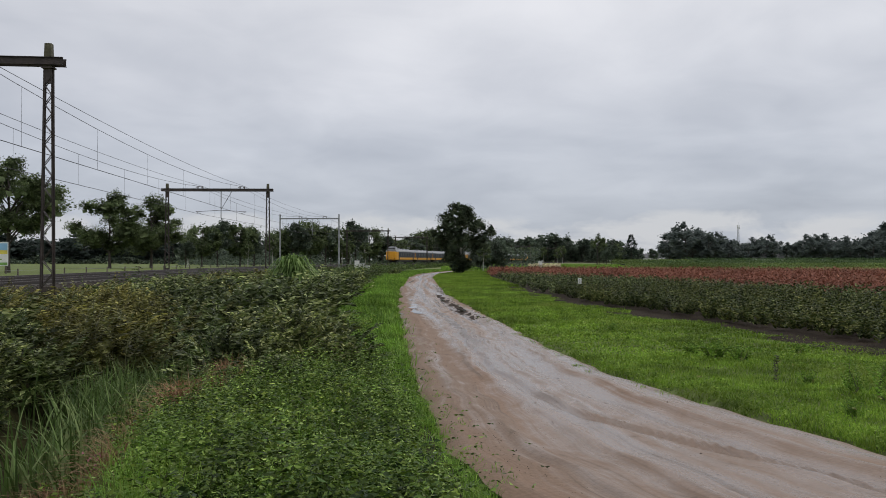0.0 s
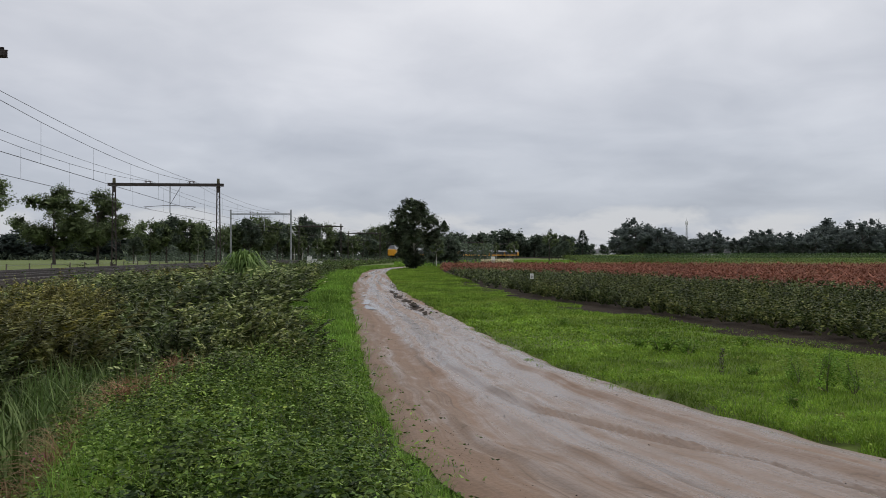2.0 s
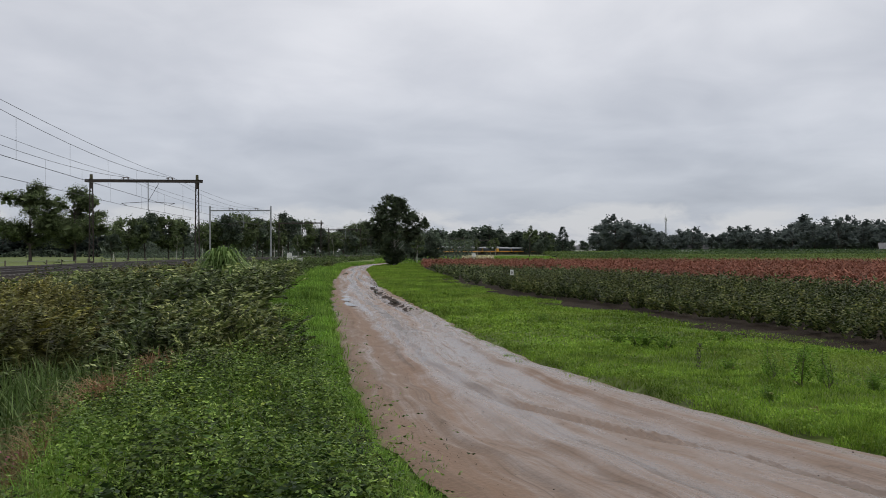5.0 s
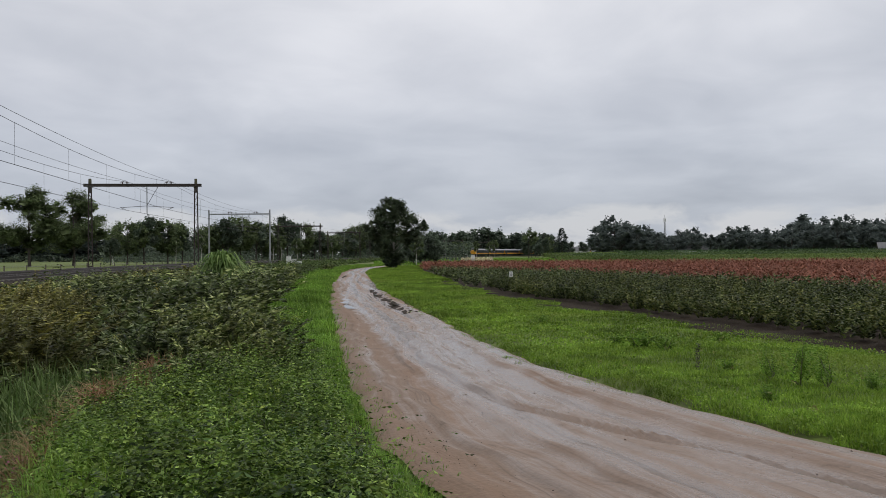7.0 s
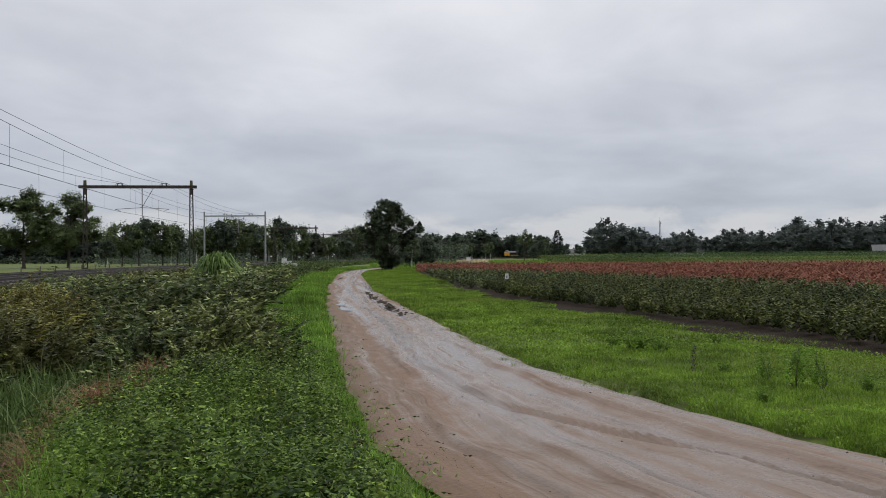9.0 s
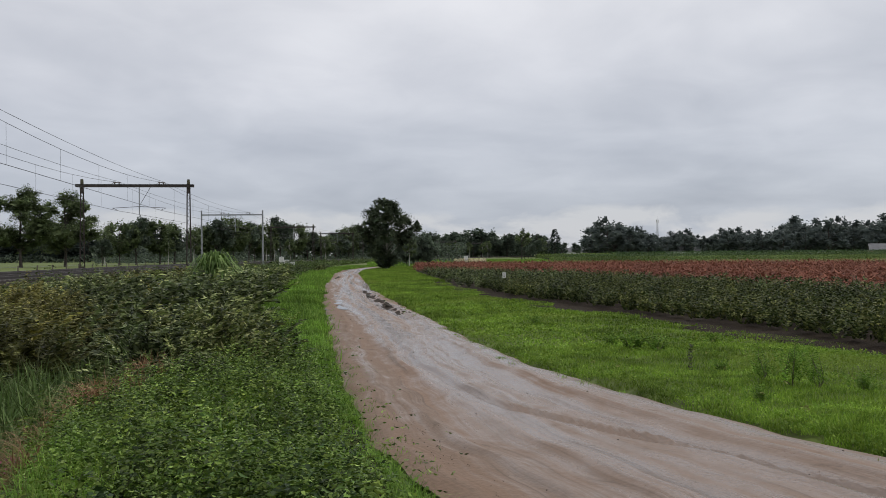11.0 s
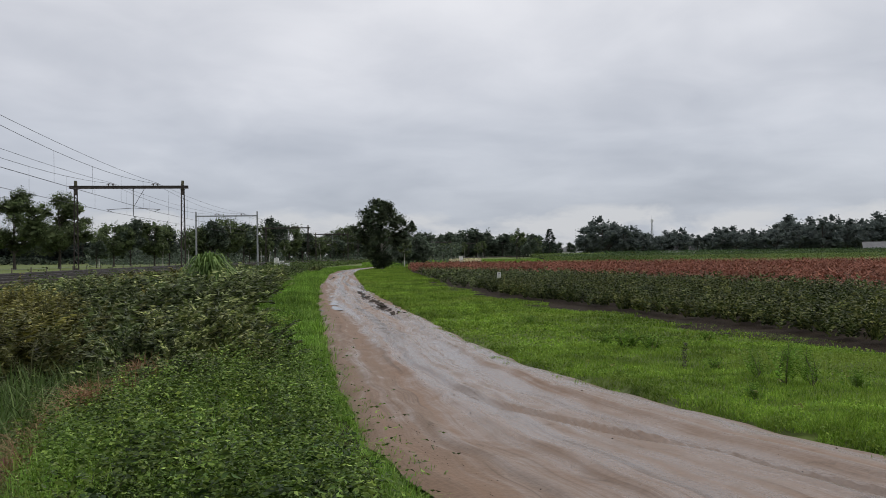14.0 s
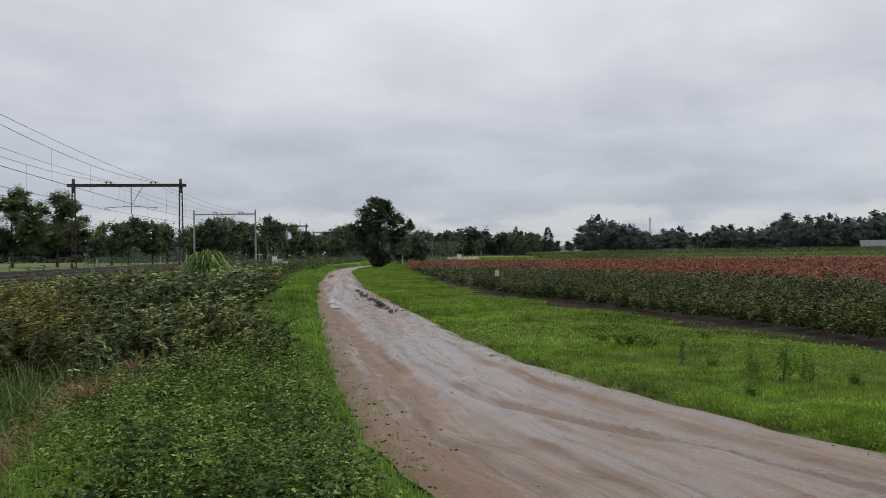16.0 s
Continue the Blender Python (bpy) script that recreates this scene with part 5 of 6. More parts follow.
for x, y, s, kit in ((3.35, 15.3, 1.0, weed_a), (3.7, 14.9, 0.8, weed_a), (3.05, 16.0, 0.7, weed_a), (4.5, 11.0, 1.0, weed_b), (4.75, 10.8, 0.9, weed_b), (4.3, 11.5, 0.8, weed_b), (3.7, 9.9, 0.6, weed_a),
                     (5.4, 13.0, 0.7, weed_a), (5.0, 12.2, 0.7, weed_b), (4.1, 12.6, 0.6, weed_a), (2.2, 21.0, 0.7, weed_a), (5.0, 16.0, 0.6, weed_a), (5.3, 10.6, 0.7, weed_a)):
    ob = thing("weed", "wild leafy weed growing in the grass verge", "weed", "weeds on the verge", pose(x, y, float(terrain(x, y)) - 0.01, 0, 0, R.uniform(0, 360)) @ Matrix.Diagonal((s, s, s, 1)))
    child("foliage", kit[0], ob)
    tagged(child("stems", kit[1], ob), kind="stuff")
ob = new("dock_stalk", weed_c)
ob.matrix_basis = pose(3.55, 12.4, 0)
tagged(ob, "withered dark dock stalk standing in grass", "weed")
P = []
for k in range(34):
    y = R.uniform(8, 17)
    P.append((R.uniform(float(xr(y)) + 0.5, float(xf(y)) - 0.6), y, 0.15))
P = np.repeat(np.array(P), 7, 0)
V, F = leaves(P + R.normal(0, 0.012, P.shape), 0.035, 0.8, 0.2)
tagged(new("yellow_flowers", mesh_np("yellow_flowers", V, F, M_YELLOW)), "tiny yellow wild flowers in the grass", "flowers", kind="stuff")

# ---- ditch side ----
BUSH, LIGHT = [], []
for i in range(6):
    (V, F), (SV, SF) = plumes((36, 40, 32, 36, 42, 34)[i], 1.15, 1.75, (0.165, 0.14, 0.18, 0.155, 0.14, 0.175)[i], 30, (0.5, 0.35, 0.6, 0.4, 0.45, 0.35)[i], (0.27, 0.22, 0.30, 0.25, 0.22, 0.32)[i], 0.14, 0.42, 420, (0.42, 1.15))
    BUSH.append((mesh_np("foliage", V, F, M_BUSH_OLIVE if i in (1, 4) else M_BUSH), mesh_np("branchwork", SV, SF, M_STEM)))
    (V, F), (SV, SF) = plumes(34, 1.15, 1.75, 0.2, 15, 0.4, 0.3, 0.12, 0.4, 160, (0.42, 1.15))
    LIGHT.append((mesh_np("foliage", V, F, M_BUSH_OLIVE if i in (1, 4) else M_BUSH), mesh_np("branchwork", SV, SF, M_STEM)))


def bush(x, y, s, k, h=1.0, sink=0.05):
    kit = BUSH if y < 25 else LIGHT
    t = thing("bush", "wild olive-tinged bush on the ditch bank" if k in (1, 4) else "wild dark green bush on the ditch bank", "bush", "bushes beside the ditch",
              pose(x, y, float(terrain(x, y)) - sink, 0, 0, R.uniform(-50, 50)) @ Matrix.Diagonal((s, s, s * h, 1)))
    child("foliage", kit[k][0], t)
    child("branchwork", kit[k][1], t)


def bush_to(x, y, s, k, top):
    """A bush whose tips reach the height top, s its breadth against that."""
    e = (top - float(terrain(x, y))) / 1.25
    bush(x, y, s * (0.45 + 0.6 * e), k, e / (s * (0.45 + 0.6 * e)))


# bank of bushes from the lip of the ditch to the railway's foot: tall mounds, low ones between them
row, o = 0, -2.9
while o > -14:
    y = 11.4 + 0.7 * (row % 2) + (0.6 if row == 0 else 0)
    while y < 46:
        x = float(xl(y)) + o + R.uniform(-0.45, 0.45)
        s = R.uniform(0.85, 1.2)
        in_reeds = math.hypot((x + 5.7) / 1.15, (y - 11.3) / 1.5) < 1
        if x > float(np.interp(y, MY, MX)) + 0.8 and x > -0.74 * y - 0.5 and not in_reeds:
            cap = np.interp(x / y, [-0.67, -0.5, -0.4, -0.3, -0.2], [1.34, 1.36, 1.44, 1.58, 1.64])
            cap = min(cap, np.interp(y, [11, 14, 20, 30], [1.05, 1.2, 1.45, 1.7])) if row < 2 else cap
            mound = 0.5 + 0.5 * float(lumpy(np.float64(x), np.float64(y), 1.7, 3))
            olive = float(lumpy(np.float64(x), np.float64(y), 0.5, 6)) > -0.1 and row > 1
            k = int(R.choice([1, 4, 1, 4, 3])) if olive else int(R.choice([0, 2, 3, 5]))
            back = row > 2 or (x / y > -0.46 and y > 20)
            bush_to(x, y, s, k, cap * (0.8 + 0.24 * mound if back else 0.5 + 0.56 * mound) * R.uniform(0.88, 1.08))
        y += 1.35 * s * (1 + y / 80)
    row, o = row + 1, o - 1.45
# the dark bush on the near lip, beside the reeds
for x, y, s, k, z in ((-3.35, 10.5, 0.8, 0, 0.72), (-4.0, 10.2, 0.7, 2, 0.62), (-2.95, 11.6, 0.85, 5, 0.85), (-3.0, 12.9, 0.9, 3, 1.0), (-3.7, 11.3, 0.62, 0, 0.9), (-4.3, 11.7, 0.75, 2, 1.1), (-3.4, 12.3, 0.75, 5, 1.12), (-4.5, 12.9, 0.85, 3, 1.3), (-3.7, 13.6, 0.85, 0, 1.32), (-4.3, 15.2, 0.85, 2, 1.4), (-7.4, 10.7, 0.7, 0, 0.95), (-8.1, 11.8, 0.8, 5, 1.1), (-6.9, 9.9, 0.55, 3, 0.75), (-6.6, 13.4, 0.8, 1, 1.1), (-7.6, 13.9, 0.9, 4, 1.2)):
    bush_to(x, y, s, k, z)
# lower scrub further along
for i in range(40):
    y = 44 + i * 1.9 + R.uniform(-0.6, 0.6)
    x = float(xl(y)) - R.uniform(3.2, 10)
    bush(x, y, R.uniform(0.55, 0.8), int(R.choice([0, 2, 3, 5])), R.uniform(0.8, 1.1))
bush(-15.5, 84, 1.2, 0, 1.0)
bush(-14.6, 92, 1.0, 2, 1.0)
# dark shrubs round the foot of the silvergrass
for x, y, s, k, z in ((-7.9, 27.6, 0.9, 0, 1.5), (-8.6, 28.0, 0.9, 2, 1.45), (-7.2, 29.0, 0.8, 3, 1.5), (-9.5, 28.6, 0.8, 5, 1.4), (-7.4, 26.0, 0.85, 3, 1.5), (-8.6, 26.6, 0.85, 0, 1.35)):
    bush_to(x, y, s, k, z)

# silvergrass clump: a fountain of broad blades whose tips hang over
n, seg = 460, 9
a = R.uniform(0, 2 * np.pi, n)
lean = R.uniform(0.0, 1.0, n) ** 0.6
H, reach = R.uniform(1.35, 2.15, n) * (1 - 0.16 * lean), 0.15 + 1.15 * lean * R.uniform(0.5, 1.15, n)
wid, curl = R.uniform(0.025, 0.05, n), R.normal(0, 0.22, n)
d, e = np.stack([np.cos(a), np.sin(a), 0 * a], 1), np.stack([-np.sin(a), np.cos(a), 0 * a], 1)
root = np.stack([R.normal(0, 0.15, n), R.normal(0, 0.15, n), 0 * a], 1)
rows = []
for i in range(seg + 1):
    q = i / seg
    up_q = 1 - (1 - min(q / 0.68, 1)) ** 2 - (0.22 + 0.42 * lean) * max(q - 0.62, 0) ** 1.6 * 3.4
    c = root + d * (reach * q ** 1.5)[:, None] + e * (curl * q ** 2)[:, None] + np.array([[0, 0, 1.0]]) * (H * up_q)[:, None]
    ww = (wid * (1 - q ** 3) + 0.002)[:, None]
    rows += [c + e * ww, c - e * ww]
V = np.stack(rows, 1).reshape(-1, 3)
o = np.arange(n)[:, None] * 2 * (seg + 1)
F = np.concatenate([o + np.array([[2 * i, 2 * i + 1, 2 * i + 3, 2 * i + 2]]) for i in range(seg)])
t = tagged(new("silvergrass", mesh_np("silvergrass", V, F, M_CLUMP)), "tall arching pale green silvergrass clump", "ornamental grass")
t.matrix_basis = pose(-8.55, 30.0, 0.0)

# reeds in the ditch
X, Y = [], []
for cx, cy, w, k in ((-5.8, 12.2, 0.42, 260), (-5.5, 10.9, 0.40, 240), (-6.2, 11.6, 0.45, 200), (-6.4, 13.0, 0.4, 120), (-5.2, 9.2, 0.35, 170), (-4.6, 7.6, 0.25, 90)):
    X.append(R.normal(cx, w, k))
    Y.append(R.normal(cy, w, k))
X, Y = np.concatenate(X), np.concatenate(Y)
V, F = blades(np.stack([X, Y, terrain(X, Y)], 1), R.uniform(0.7, 1.2, len(X)), R.uniform(0.024, 0.04, len(X)), 0.5, 6)
tagged(new("reeds", mesh_np("reeds", V, F, M_REED)), "grey green reed blades standing in the ditch", "reeds", kind="stuff")

# withered patches
for cx, cy, w, k in ((-4.05, 7.9, 0.13, 420), (-3.85, 8.75, 0.13, 420), (-4.35, 7.2, 0.12, 300), (-3.95, 10.85, 0.13, 420), (-3.75, 9.6, 0.07, 120), (-3.5, 6.6, 0.08, 140)):
    x, y = R.normal(cx, w, k), R.normal(cy, w, k)
    V, F = blades(np.stack([x, y, terrain(x, y) + R.uniform(0.02, 0.22, k)], 1), R.uniform(0.25, 0.42, k), 0.013, 1.1, 4)
    tagged(new("withered_grass", mesh_np("withered_grass", V, F, M_DRYGRASS)), "withered orange brown grass tuft on the ditch edge", "dry grass", "withered tufts")
P = np.stack([R.normal(-3.62, 0.05, 60), R.normal(6.75, 0.05, 60), R.uniform(0.0, 0.16, 60)], 1)
V, F = leaves(P, 0.03, 0.7)
tagged(new("pink_flowers", mesh_np("pink_flowers", V, F, M_PINK)), "faded pink flower heads on the ditch edge", "flowers", kind="stuff")


WITHERED = ((-4.05, 7.9, 0.32), (-3.85, 8.75, 0.3), (-4.35, 7.2, 0.3), (-3.95, 10.85, 0.3), (-3.5, 6.6, 0.2), (-5.4, 11.6, 0.7), (-4.9, 8.6, 0.4))


def lip(y):
    """Edge of the weed bed towards the track: it draws back close to the camera."""
    return xl(y) - np.interp(y, [3, 5, 7], [1.3, 0.85, 0.5])


# nettles and creepers on the near verge
def nettles(n, y0, y1, lo, hi, h0, h1, leaf, mat, name, label, levels=7, pw=1.0):
    X, Y = grow(n, y0, y1, lo, hi, pw)
    z = terrain(X, Y)
    keep = lumpy(X, Y, 1.9, levels) + 0.7 * lumpy(X, Y, 4.3, levels + 2) > R.uniform(-0.9, 0.35, n)
    for cx, cy, w in WITHERED:
        keep &= np.hypot(X - cx, (Y - cy) * 0.8) > w
    X, Y, z = X[keep], Y[keep], z[keep]
    n = len(X)
    h = R.uniform(h0, h1, n) * (0.3 + 1.2 * np.clip(lumpy(X, Y, 2.9, 3) + 0.4, 0, 1))
    tilt = R.normal(0, 0.28, (n, 2))
    P, O, Z = [], [], []
    for l in range(levels):
        u = 0.42 + 0.58 * l / (levels - 1)
        for side in (0, 1):
            a = l * 1.57 + side * math.pi + R.normal(0, 0.3, n)
            P.append(np.stack([X + tilt[:, 0] * h * u, Y + tilt[:, 1] * h * u, z + h * u], 1))
            O.append(np.stack([np.cos(a), np.sin(a), np.full(n, -0.55 + 0.5 * u)], 1))
            Z.append(leaf * (1.5 - 0.95 * u) * R.uniform(0.7, 1.25, n))
    V, F = leaves(np.concatenate(P), np.concatenate(Z), 0.42, 0.0, np.concatenate(O) * 1.1, 0.14, 0.2)
    tagged(new(name, mesh_np(name, V, F, mat)), label, "weeds", kind="stuff")


nettles(8500, 3.0, 11.5, lambda y: np.maximum(xl(y) - 3.0, -0.62 * y), lip, 0.2, 0.62, 0.052, M_NETTLE, "nettles", "dense bed of wet green nettles", 7)
nettles(800, 9, 20, lambda y: xl(y) - 2.1, lambda y: xl(y) - 0.9, 0.2, 0.42, 0.075, M_NETTLE, "nettles", "dense bed of wet green nettles", 6)
nettles(600, 3.0, 8.5, lambda y: -0.62 * y, lip, 0.25, 0.5, 0.075, M_VINE, "bindweed", "bright green creeper with broad leaves", 5)
nettles(220, 3.0, 6.3, lambda y: xl(y) - 2.3, lip, 0.3, 0.5, 0.09, M_BINDDARK, "bindweed", "dark broad-leaved creeper over the nettles", 5)
nettles(3000, 29, 112, lambda y: np.interp(y, MY, MX) + 0.1, lambda y: xl(y) - 2.4, 0.35, 0.85, 0.2, M_WEED, "tall_weeds", "tall dark weeds along the ditch", 5, 1.3)
nettles(700, 24, 70, lambda y: np.interp(y, MY, MX) - 0.6, lambda y: np.interp(y, MY, MX) + 3.0, 0.25, 0.6, 0.15, M_BUSH_OLIVE, "bank_weeds", "olive weeds along the foot of the ballast", 5)
nettles(2600, 110, 300, lambda y: np.interp(y, MY, MX) + 0.6, lambda y: np.interp(y, MY, MX) + 9.0, 0.5, 1.0, 0.45, M_WEED, "tall_weeds", "tall dark weeds along the railway", 4, 1.2)
nettles(900, 15, 46, lambda y: xl(y) - 2.4, lambda y: xl(y) - 0.9, 0.14, 0.34, 0.08, M_TALLGRASS, "nettles", "low herbs in the grass of the bank", 5, 1.4)
CLUMPS = []
for i in range(5):
    (V, F), (SV, SF) = plumes((26, 22, 30, 24, 20)[i], 0.62, 0.85, (0.075, 0.085, 0.065, 0.10, 0.08)[i], 12, (0.1, 0.2, 0.1, 0.3, 0.2)[i], (0.42, 0.4, 0.35, 0.55, 0.42)[i], 0.0, 0.3, 60, (0.5, 1.1))
    CLUMPS.append((mesh_np("foliage", V, F, M_BINDDARK if i == 3 else M_NETTLE_CLUMP), mesh_np("stems", SV, SF, M_STEM)))
X, Y = grow(140, 3.4, 22, lambda y: np.maximum(xl(y) - 2.7, -0.6 * y), lambda y: lip(y) - np.interp(y, [3, 12, 20], [0.15, 0.3, 0.75]), 1.3)
for i, (x, y) in enumerate(zip(X, Y)):
    if min(math.hypot(x - cx, y - cy) - w for cx, cy, w in WITHERED) < 0.15:
        continue
    k = 3 if y < 6.2 and i % 5 == 0 else i % 5 if i % 5 != 3 else 0
    q = R.uniform(0.6, 1.1)
    c = thing("nettle_clump", "low dark broad-leaved creeper clump in the nettle bed" if k == 3 else "wet green nettle clump with bright tips on the verge", "nettles", "nettle clumps on the bank",
              pose(x, y, float(terrain(x, y)) - 0.02, 0, 0, R.uniform(0, 360)) @ Matrix.Diagonal((q, q, q * R.uniform(0.75, 1.1), 1)))
    child("foliage", CLUMPS[k][0], c)
    tagged(child("stems", CLUMPS[k][1], c), kind="stuff")
X, Y = grow(24000, 3.0, 11, lambda y: np.maximum(xl(y) - 3.2, -0.62 * y), lambda y: xl(y) + 0.1, 1.0)
keep = X < xl(Y) + rim(Y, 5) + 0.08
for cx, cy, w in WITHERED[:5]:
    keep &= np.hypot(X - cx, Y - cy) > w
V, F = blades(np.stack([X, Y, terrain(X, Y) - 0.01], 1)[keep], R.uniform(0.15, 0.5, keep.sum()) * np.clip(0.3 + 0.5 * (xl(Y[keep]) - X[keep]), 0.3, 1), 0.008, 0.9, 2)
tagged(new("bank_grass", mesh_np("bank_grass", V, F, M_TALLGRASS)), "lush uncut green grass beside the track", "grass", kind="stuff")

X, Y = grow(60, 4.0, 12.0, lambda y: np.maximum(xl(y) - 3.2, -0.6 * y), lambda y: np.maximum(xl(y) - 1.8, -0.45 * y))
X, Y = np.repeat(X, 90) + R.normal(0, 0.12, 60 * 90), np.repeat(Y, 90) + R.normal(0, 0.12, 60 * 90)
V, F = blades(np.stack([X, Y, terrain(X, Y)], 1), R.uniform(0.25, 0.5, len(X)), R.uniform(0.006, 0.011, len(X)), 1.0, 4)
tagged(new("grass_tufts", mesh_np("grass_tufts", V, F, M_VINE)), "bright arching grass tufts among the nettles", "grass", kind="stuff")
# tussocks in the uncut strip beside the track
Y = 8.5 + 34 * R.uniform(0, 1, 260) ** 1.4
X = xl(Y) - R.uniform(0.15, 2.3, 260)
size = np.repeat(R.uniform(0.5, 1.25, 260), 60)
X, Y = np.repeat(X, 60) + R.normal(0, 0.12, 260 * 60) * size, np.repeat(Y, 60) + R.normal(0, 0.15, 260 * 60) * size
V, F = blades(np.stack([X, Y, terrain(X, Y)], 1), R.uniform(0.18, 0.42, len(X)) * size, 0.009 * np.clip(Y / 9, 1, 3), 1.0, 3)
tagged(new("tussocks", mesh_np("tussocks", V, F, M_TALLGRASS)), "bright uneven grass tussocks beside the track", "grass", kind="stuff")

# ---- small things by the railway and beyond ----
for dx, hh in ((0.0, 1.5), (1.4, 1.2), (2.9, 0.9)):
    x, y, h = line(110, -1.6 - dx * 0.6)
    c = thing("relay_cabinet", "pale grey railway relay cabinet on the bank", "cabinet", "cabinets beside the railway", pose(x, y, float(terrain(x, y)), 0, 0, -math.degrees(h)))
    bm = bmesh.new()
    add_box(bm, (0, 0, hh / 2), (0.75, 0.5, hh), 0.02)
    part("body", bm, M_WHITE, c)
    bm = bmesh.new()
    add_box(bm, (0, 0, hh + 0.04), (0.85, 0.6, 0.08), 0.02)
    part("cap", bm, M_GALV, c)
    bm = bmesh.new()
    add_box(bm, (0, -0.26, hh / 2), (0.62, 0.02, hh * 0.8), 0.005)
    part("door", bm, M_WHITE, c)

bb = thing("billboard", "large roadside billboard with a green and blue picture", "billboard", "", pose(-68.6, 101, 0, 0, 0, 34))
bm = bmesh.new()
add_box(bm, (0, 0, 2.6), (3.9, 0.12, 3.1), 0.02)
panel = part("panel", bm, M_WHITE, bb)
for z, h, mat in ((3.55, 0.9, M_SIGNBLUE), (2.85, 0.5, M_SIGNYEL), (1.32, 0.35, M_SIGNGREEN)):
    bm = bmesh.new()
    add_box(bm, (0, -0.07, z), (3.7, 0.02, h))
    part("picture", bm, mat, panel)
for x, w in ((-0.6, 2.2), (0.4, 1.6)):
    bm = bmesh.new()
    add_box(bm, (x, -0.075, 2.2 - 0.3 * (x > 0)), (w, 0.02, 0.14))
    part("print_bar", bm, M_SIGNGREEN, panel)
for x in (-1.7, 1.7):
    bm = bmesh.new()
    add_box(bm, (x, 0.1, 1.2), (0.14, 0.14, 2.4), 0.01)
    part("post", bm, M_POST, bb)

fence = thing("meadow_fence", "low wire fence with grey wooden posts", "fence")
pm = bmesh.new()
add_cyl(pm, (0, 0, -0.2), (0, 0, 1.15), 0.07, 0.06, 7)
p_me = bpy.data.meshes.new("post")
pm.to_mesh(p_me)
pm.free()
p_me.materials.append(M_POST)
pts = []
for i in range(40):
    x, y, h = line(10 + i * 4.5, 17.0 + 0.2 * math.sin(i))
    z = float(terrain(x, y))
    child("post", p_me, fence, m=pose(x, y, z, 2 * math.sin(i * 3), 2 * math.cos(i * 5), i * 40))
    pts.append((x, y, z))
pts = np.array(pts)
for z in (0.55, 1.0):
    V, F = tube(pts + [0, 0, z], 0.008, 3)
    child("wire", mesh_np("wire", V, F, M_GALV), fence)

# phone mast on the horizon
tw = thing("telecom_mast", "slender pale grey telecom mast beyond the trees", "mast", "", pose(*at_px(250.5, 610), 0))
for x, y in ((-0.9, -0.9), (0.9, -0.9), (0, 0.9)):
    bm = bmesh.new()
    add_cyl(bm, (x, y, 0), (x * 0.45, y * 0.45, 26), 0.16, 0.10, 6)
    part("leg", bm, M_GALV, tw)
bm = bmesh.new()
for k in range(13):
    z, z2 = k * 2.0, k * 2.0 + 2.0
    q, q2 = 1 - 0.55 * z / 26, 1 - 0.55 * z2 / 26
    c = [Vector((x * q, y * q, z)) for x, y in ((-0.9, -0.9), (0.9, -0.9), (0, 0.9))]
    c2 = [Vector((x * q2, y * q2, z2)) for x, y in ((-0.9, -0.9), (0.9, -0.9), (0, 0.9))]
    for i in range(3):
        add_bar(bm, c[i], c2[(i + 1) % 3], 0.09)
        add_bar(bm, c2[i], c2[(i + 1) % 3], 0.09)
part("lacing", bm, M_GALV, tw)
for i in range(3):
    bm = bmesh.new()
    a = i * 2.09
    add_box(bm, (0.75 * math.cos(a), 0.75 * math.sin(a), 25.6), (0.5, 0.5, 2.6), 0.08)
    part("antenna", bm, M_WHITE, tw)
bm = bmesh.new()
add_cyl(bm, (0, 0, 26), (0, 0, 29.6), 0.10, 0.05, 6)
part("rod", bm, M_GALV, tw)


def barn(x, y, w, d, h, rh, rz, wall, label):
    t = thing("farm_building", label, "building", "farm buildings among the trees", pose(x, y, 0, 0, 0, rz))
    bm = bmesh.new()
    add_box(bm, (0, 0, h / 2), (w, d, h), 0.03)
    part("wall", bm, wall, t)
    bm = bmesh.new()
    for s in (-1, 1):
        a = math.atan2(rh, d / 2 + 0.3)
        L = math.hypot(rh, d / 2 + 0.3)
        add_box(bm, (0, 0, 0), (w + 0.8, L, 0.18), 0.02, Matrix.Translation((0, s * (d / 4 + 0.15), h + rh / 2)) @ Matrix.Rotation(-s * a, 4, "X"))
    part("roof", bm, M_ROOFTILE, t)
    for i in range(int(w // 5)):
        wx = -w / 2 + 2.5 + i * 5
        bm = bmesh.new()
        add_box(bm, (wx, -d / 2 - 0.02, h * 0.5), (1.3, 0.06, 1.2), 0.02)
        part("window", bm, M_TRAINGLASS, t)


barn(*at_px(281, 436), 16, 9, 2.6, 2.6, 8, M_WHITE, "long low white farm building under a grey roof")
barn(*at_px(529, 405), 18, 10, 2.4, 3.4, -20, M_BRICK, "grey roofed brick barn beyond the maize")
barn(*at_px(147, 500), 12, 8, 3.2, 2.4, 0, M_WHITE, "small white farmhouse between distant trees")

# ---- the train ----
CAR, HALF = 26.6, 13.1
TAIL_S, SPEED, OFF = 180.0, 34.0, 3.0


def side_panel(bm, z0, z1, y, length, x0=None):
    add_box(bm, (0 if x0 is None else x0, y, (z0 + z1) / 2), (length, 0.05, z1 - z0), 0.01)


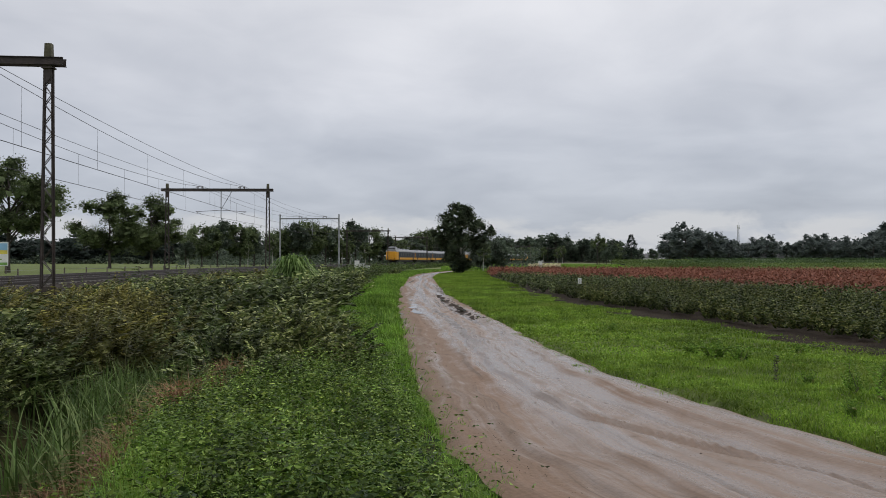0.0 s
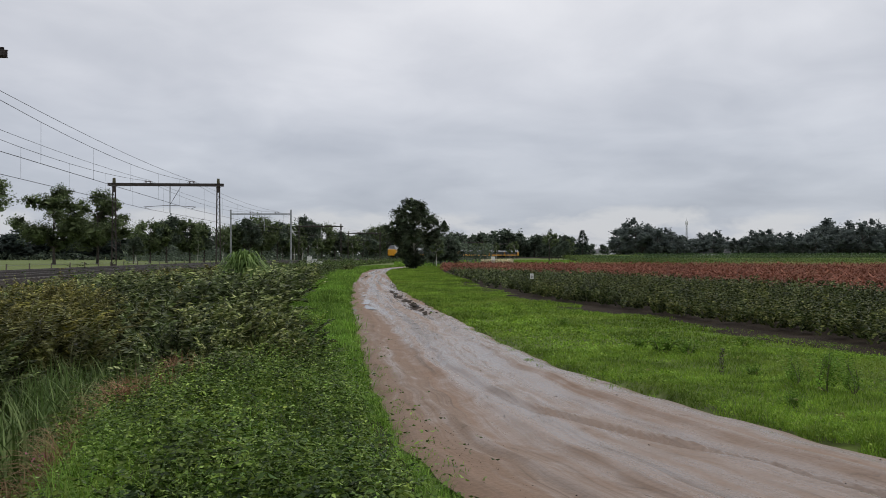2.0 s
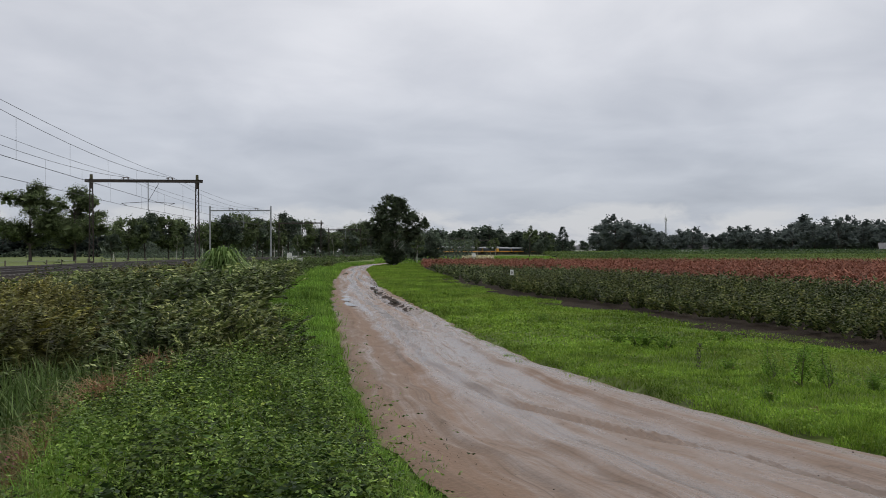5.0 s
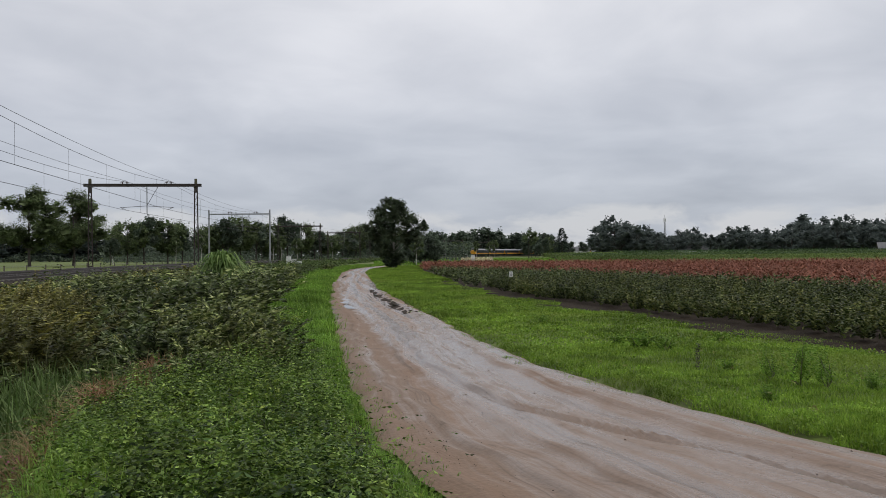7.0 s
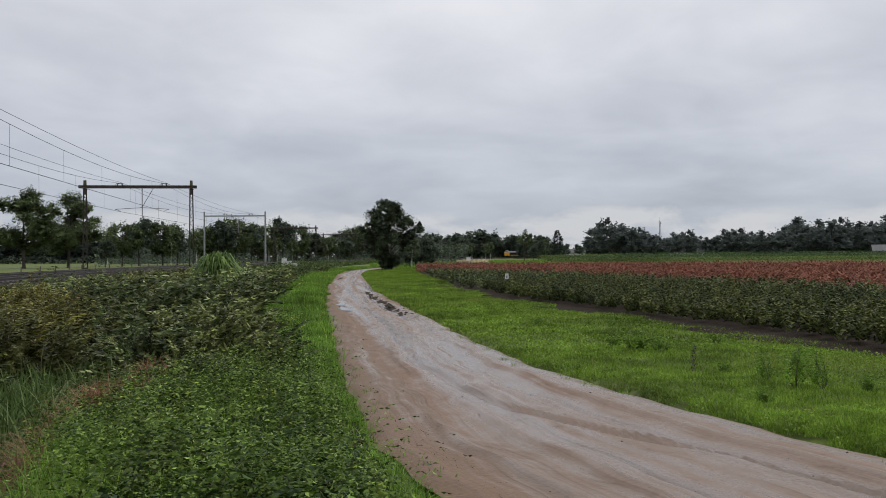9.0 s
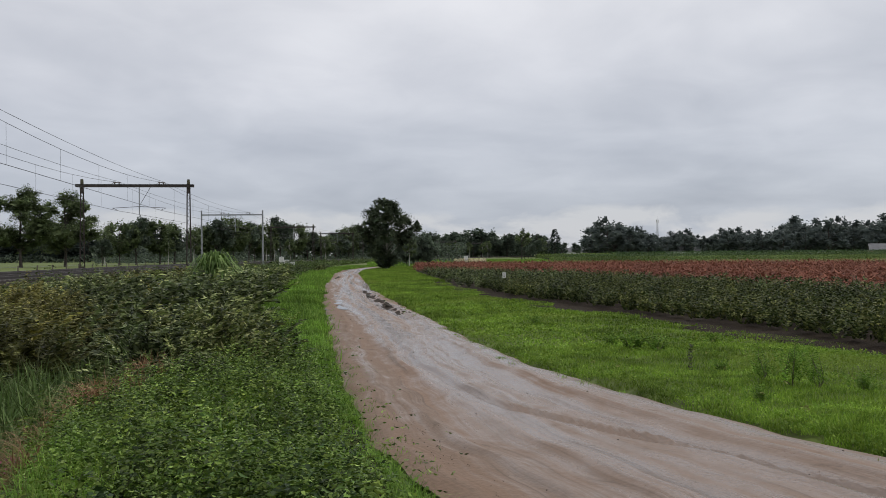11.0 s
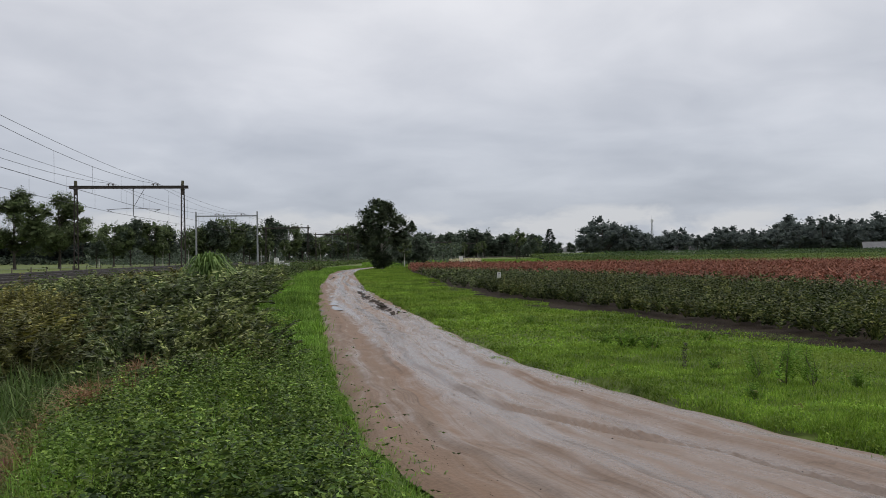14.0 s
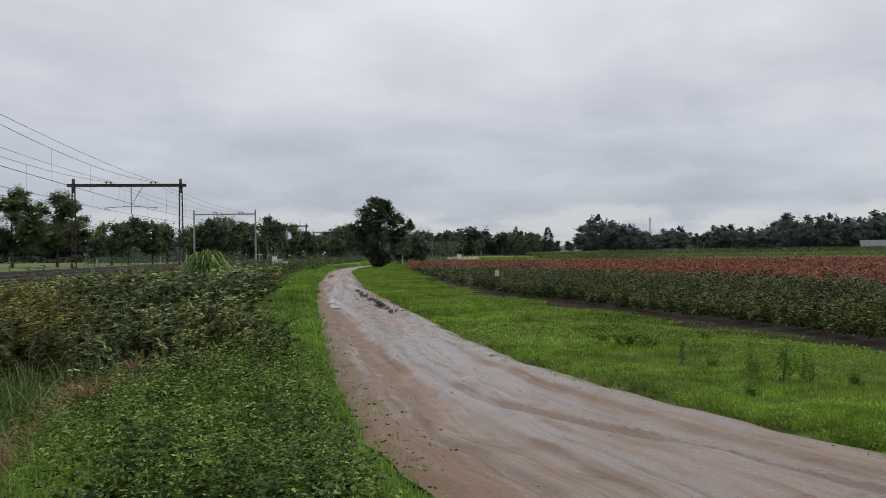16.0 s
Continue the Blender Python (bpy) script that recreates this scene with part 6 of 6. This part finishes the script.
def train_car(cab):
    """One coach, its length along x. cab: -1 or 1 for a driving end with a raised cab, 0 for none."""
    t = thing("train_car", "yellow and dark blue electric train coach with a raised cab" if cab else "yellow and dark blue electric train coach", "train car", "coaches of the passing train")
    L = 2 * HALF
    bm = bmesh.new()
    add_box(bm, (0, 0, 2.02), (L, 2.72, 2.1), 0.12)
    part("body", bm, M_TRAINYEL, t, "yellow coach body")
    for sy in (-1, 1):
        bm = bmesh.new()
        side_panel(bm, 1.62, 3.06, sy * 1.37, L - (3.4 if cab else 0.3), -cab * 1.4)
        band = part("window_band", bm, M_TRAINBLUE, t, "dark blue window band")
        for i in range(9):
            bm = bmesh.new()
            add_box(bm, (-10.2 + i * 2.45 - cab * 0.8, sy * 1.40, 2.45), (1.5, 0.03, 0.78), 0.01)
            part("window", bm, M_TRAINGLASS, band)
        for dx in (-0.38, 0.38):
            bm = bmesh.new()
            add_box(bm, (dx * L + cab * -0.2, sy * 1.41, 2.0), (1.2, 0.04, 1.95), 0.02)
            part("door", bm, M_TRAINBLUE, t, "dark blue coach door")
    # rounded roof
    prof = [(1.36, 3.0), (1.28, 3.35), (0.95, 3.62), (0.4, 3.74), (-0.4, 3.74), (-0.95, 3.62), (-1.28, 3.35), (-1.36, 3.0)]
    bm = bmesh.new()
    ends = [[bm.verts.new((x, y, z)) for y, z in prof] for x in (-HALF, HALF)]
    for i in range(len(prof) - 1):
        bm.faces.new((ends[0][i], ends[0][i + 1], ends[1][i + 1], ends[1][i]))
    bm.faces.new(ends[0][::-1])
    bm.faces.new(ends[1])
    part("roof", bm, M_TRAINROOF, t, "dusty grey roof")
    for x in (-6, 0.5, 6.5):
        bm = bmesh.new()
        add_box(bm, (x, 0, 3.82), (2.4, 1.3, 0.22), 0.05)
        part("roof_unit", bm, M_TRAINROOF, t)
    bm = bmesh.new()
    add_box(bm, (0, 0, 0.78), (L - 6, 2.4, 0.5), 0.05)
    part("underframe", bm, M_UNDER, t)
    for bx in (-9.5, 9.5):
        bm = bmesh.new()
        add_box(bm, (bx, 0, 0.55), (3.4, 2.2, 0.4), 0.05)
        bogie = part("bogie", bm, M_UNDER, t)
        for wx in (-1.25, 1.25):
            for sy in (-0.75, 0.75):
                bm = bmesh.new()
                add_cyl(bm, (bx + wx, sy - 0.06, 0.46), (bx + wx, sy + 0.06, 0.46), 0.46, 0.46, 14)
                part("wheel", bm, M_UNDER, bogie)
    if cab:
        # the high cab stands over the gangway at the end
        bm = bmesh.new()
        x0, x1 = cab * (HALF - 3.6), cab * HALF
        lo = [(x0, -1.25, 3.2), (x0, 1.25, 3.2), (x1, 1.2, 3.2), (x1, -1.2, 3.2)]
        hi = [(x0 + cab * 1.0, -0.95, 4.35), (x0 + cab * 1.0, 0.95, 4.35), (x1 - cab * 0.9, 0.9, 4.35), (x1 - cab * 0.9, -0.9, 4.35)]
        a, b = [bm.verts.new(p) for p in lo], [bm.verts.new(p) for p in hi]
        for i in range(4):
            bm.faces.new((a[i], a[(i + 1) % 4], b[(i + 1) % 4], b[i]))
        bm.faces.new(b)
        bm.faces.new(a[::-1])
        bmesh.ops.recalc_face_normals(bm, faces=bm.faces[:])
        bmesh.ops.bevel(bm, geom=bm.edges[:], offset=0.18, segments=2, affect="EDGES")
        cabin = part("cab", bm, M_TRAINROOF, t, "raised grey driver's cab")
        bm = bmesh.new()
        add_box(bm, (0, 0, 0), (0.05, 1.7, 0.7), 0.02, Matrix.Translation((x1 - cab * 0.38, 0, 3.78)) @ Matrix.Rotation(cab * -radians(38), 4, "Y"))
        part("windscreen", bm, M_TRAINGLASS, cabin)
        bm = bmesh.new()
        add_box(bm, (x1 - cab * 0.05, 0, 2.0), (0.5, 2.5, 2.2), 0.2)
        face = part("end_face", bm, M_TRAINYEL, t, "yellow train end")
        bm = bmesh.new()
        add_box(bm, (x1 + cab * 0.21, 0, 2.05), (0.04, 0.8, 1.95), 0.01)
        part("gangway_door", bm, M_TRAINYEL, face)
        for sy in (-1, 1):
            bm = bmesh.new()
            add_cyl(bm, (x1 + cab * 0.18, sy * 0.9, 1.25), (x1 + cab * 0.25, sy * 0.9, 1.25), 0.13, 0.13, 10)
            part("tail_light", bm, M_UNDER, face)
        bm = bmesh.new()
        add_box(bm, (x1 + cab * 0.3, 0, 0.95), (0.7, 0.35, 0.3), 0.05)
        part("coupler", bm, M_UNDER, face)
    return t


CARS = []
for i in range(8):
    k = i % 4
    CARS.append((train_car(-1 if k == 0 else 1 if k == 3 else 0), i))


def motions():
    for ob, i in CARS:
        rows = []
        for j in range(33):
            t = j * 0.5
            s = TAIL_S + SPEED * t + CAR * (i + 0.5)
            x, y, h = line(s, OFF)
            rows.append((t, pose(float(x), float(y), float(rail_z(s)), 0, 0, 90 - math.degrees(float(h)))))
        walk(ob, rows)


motions()
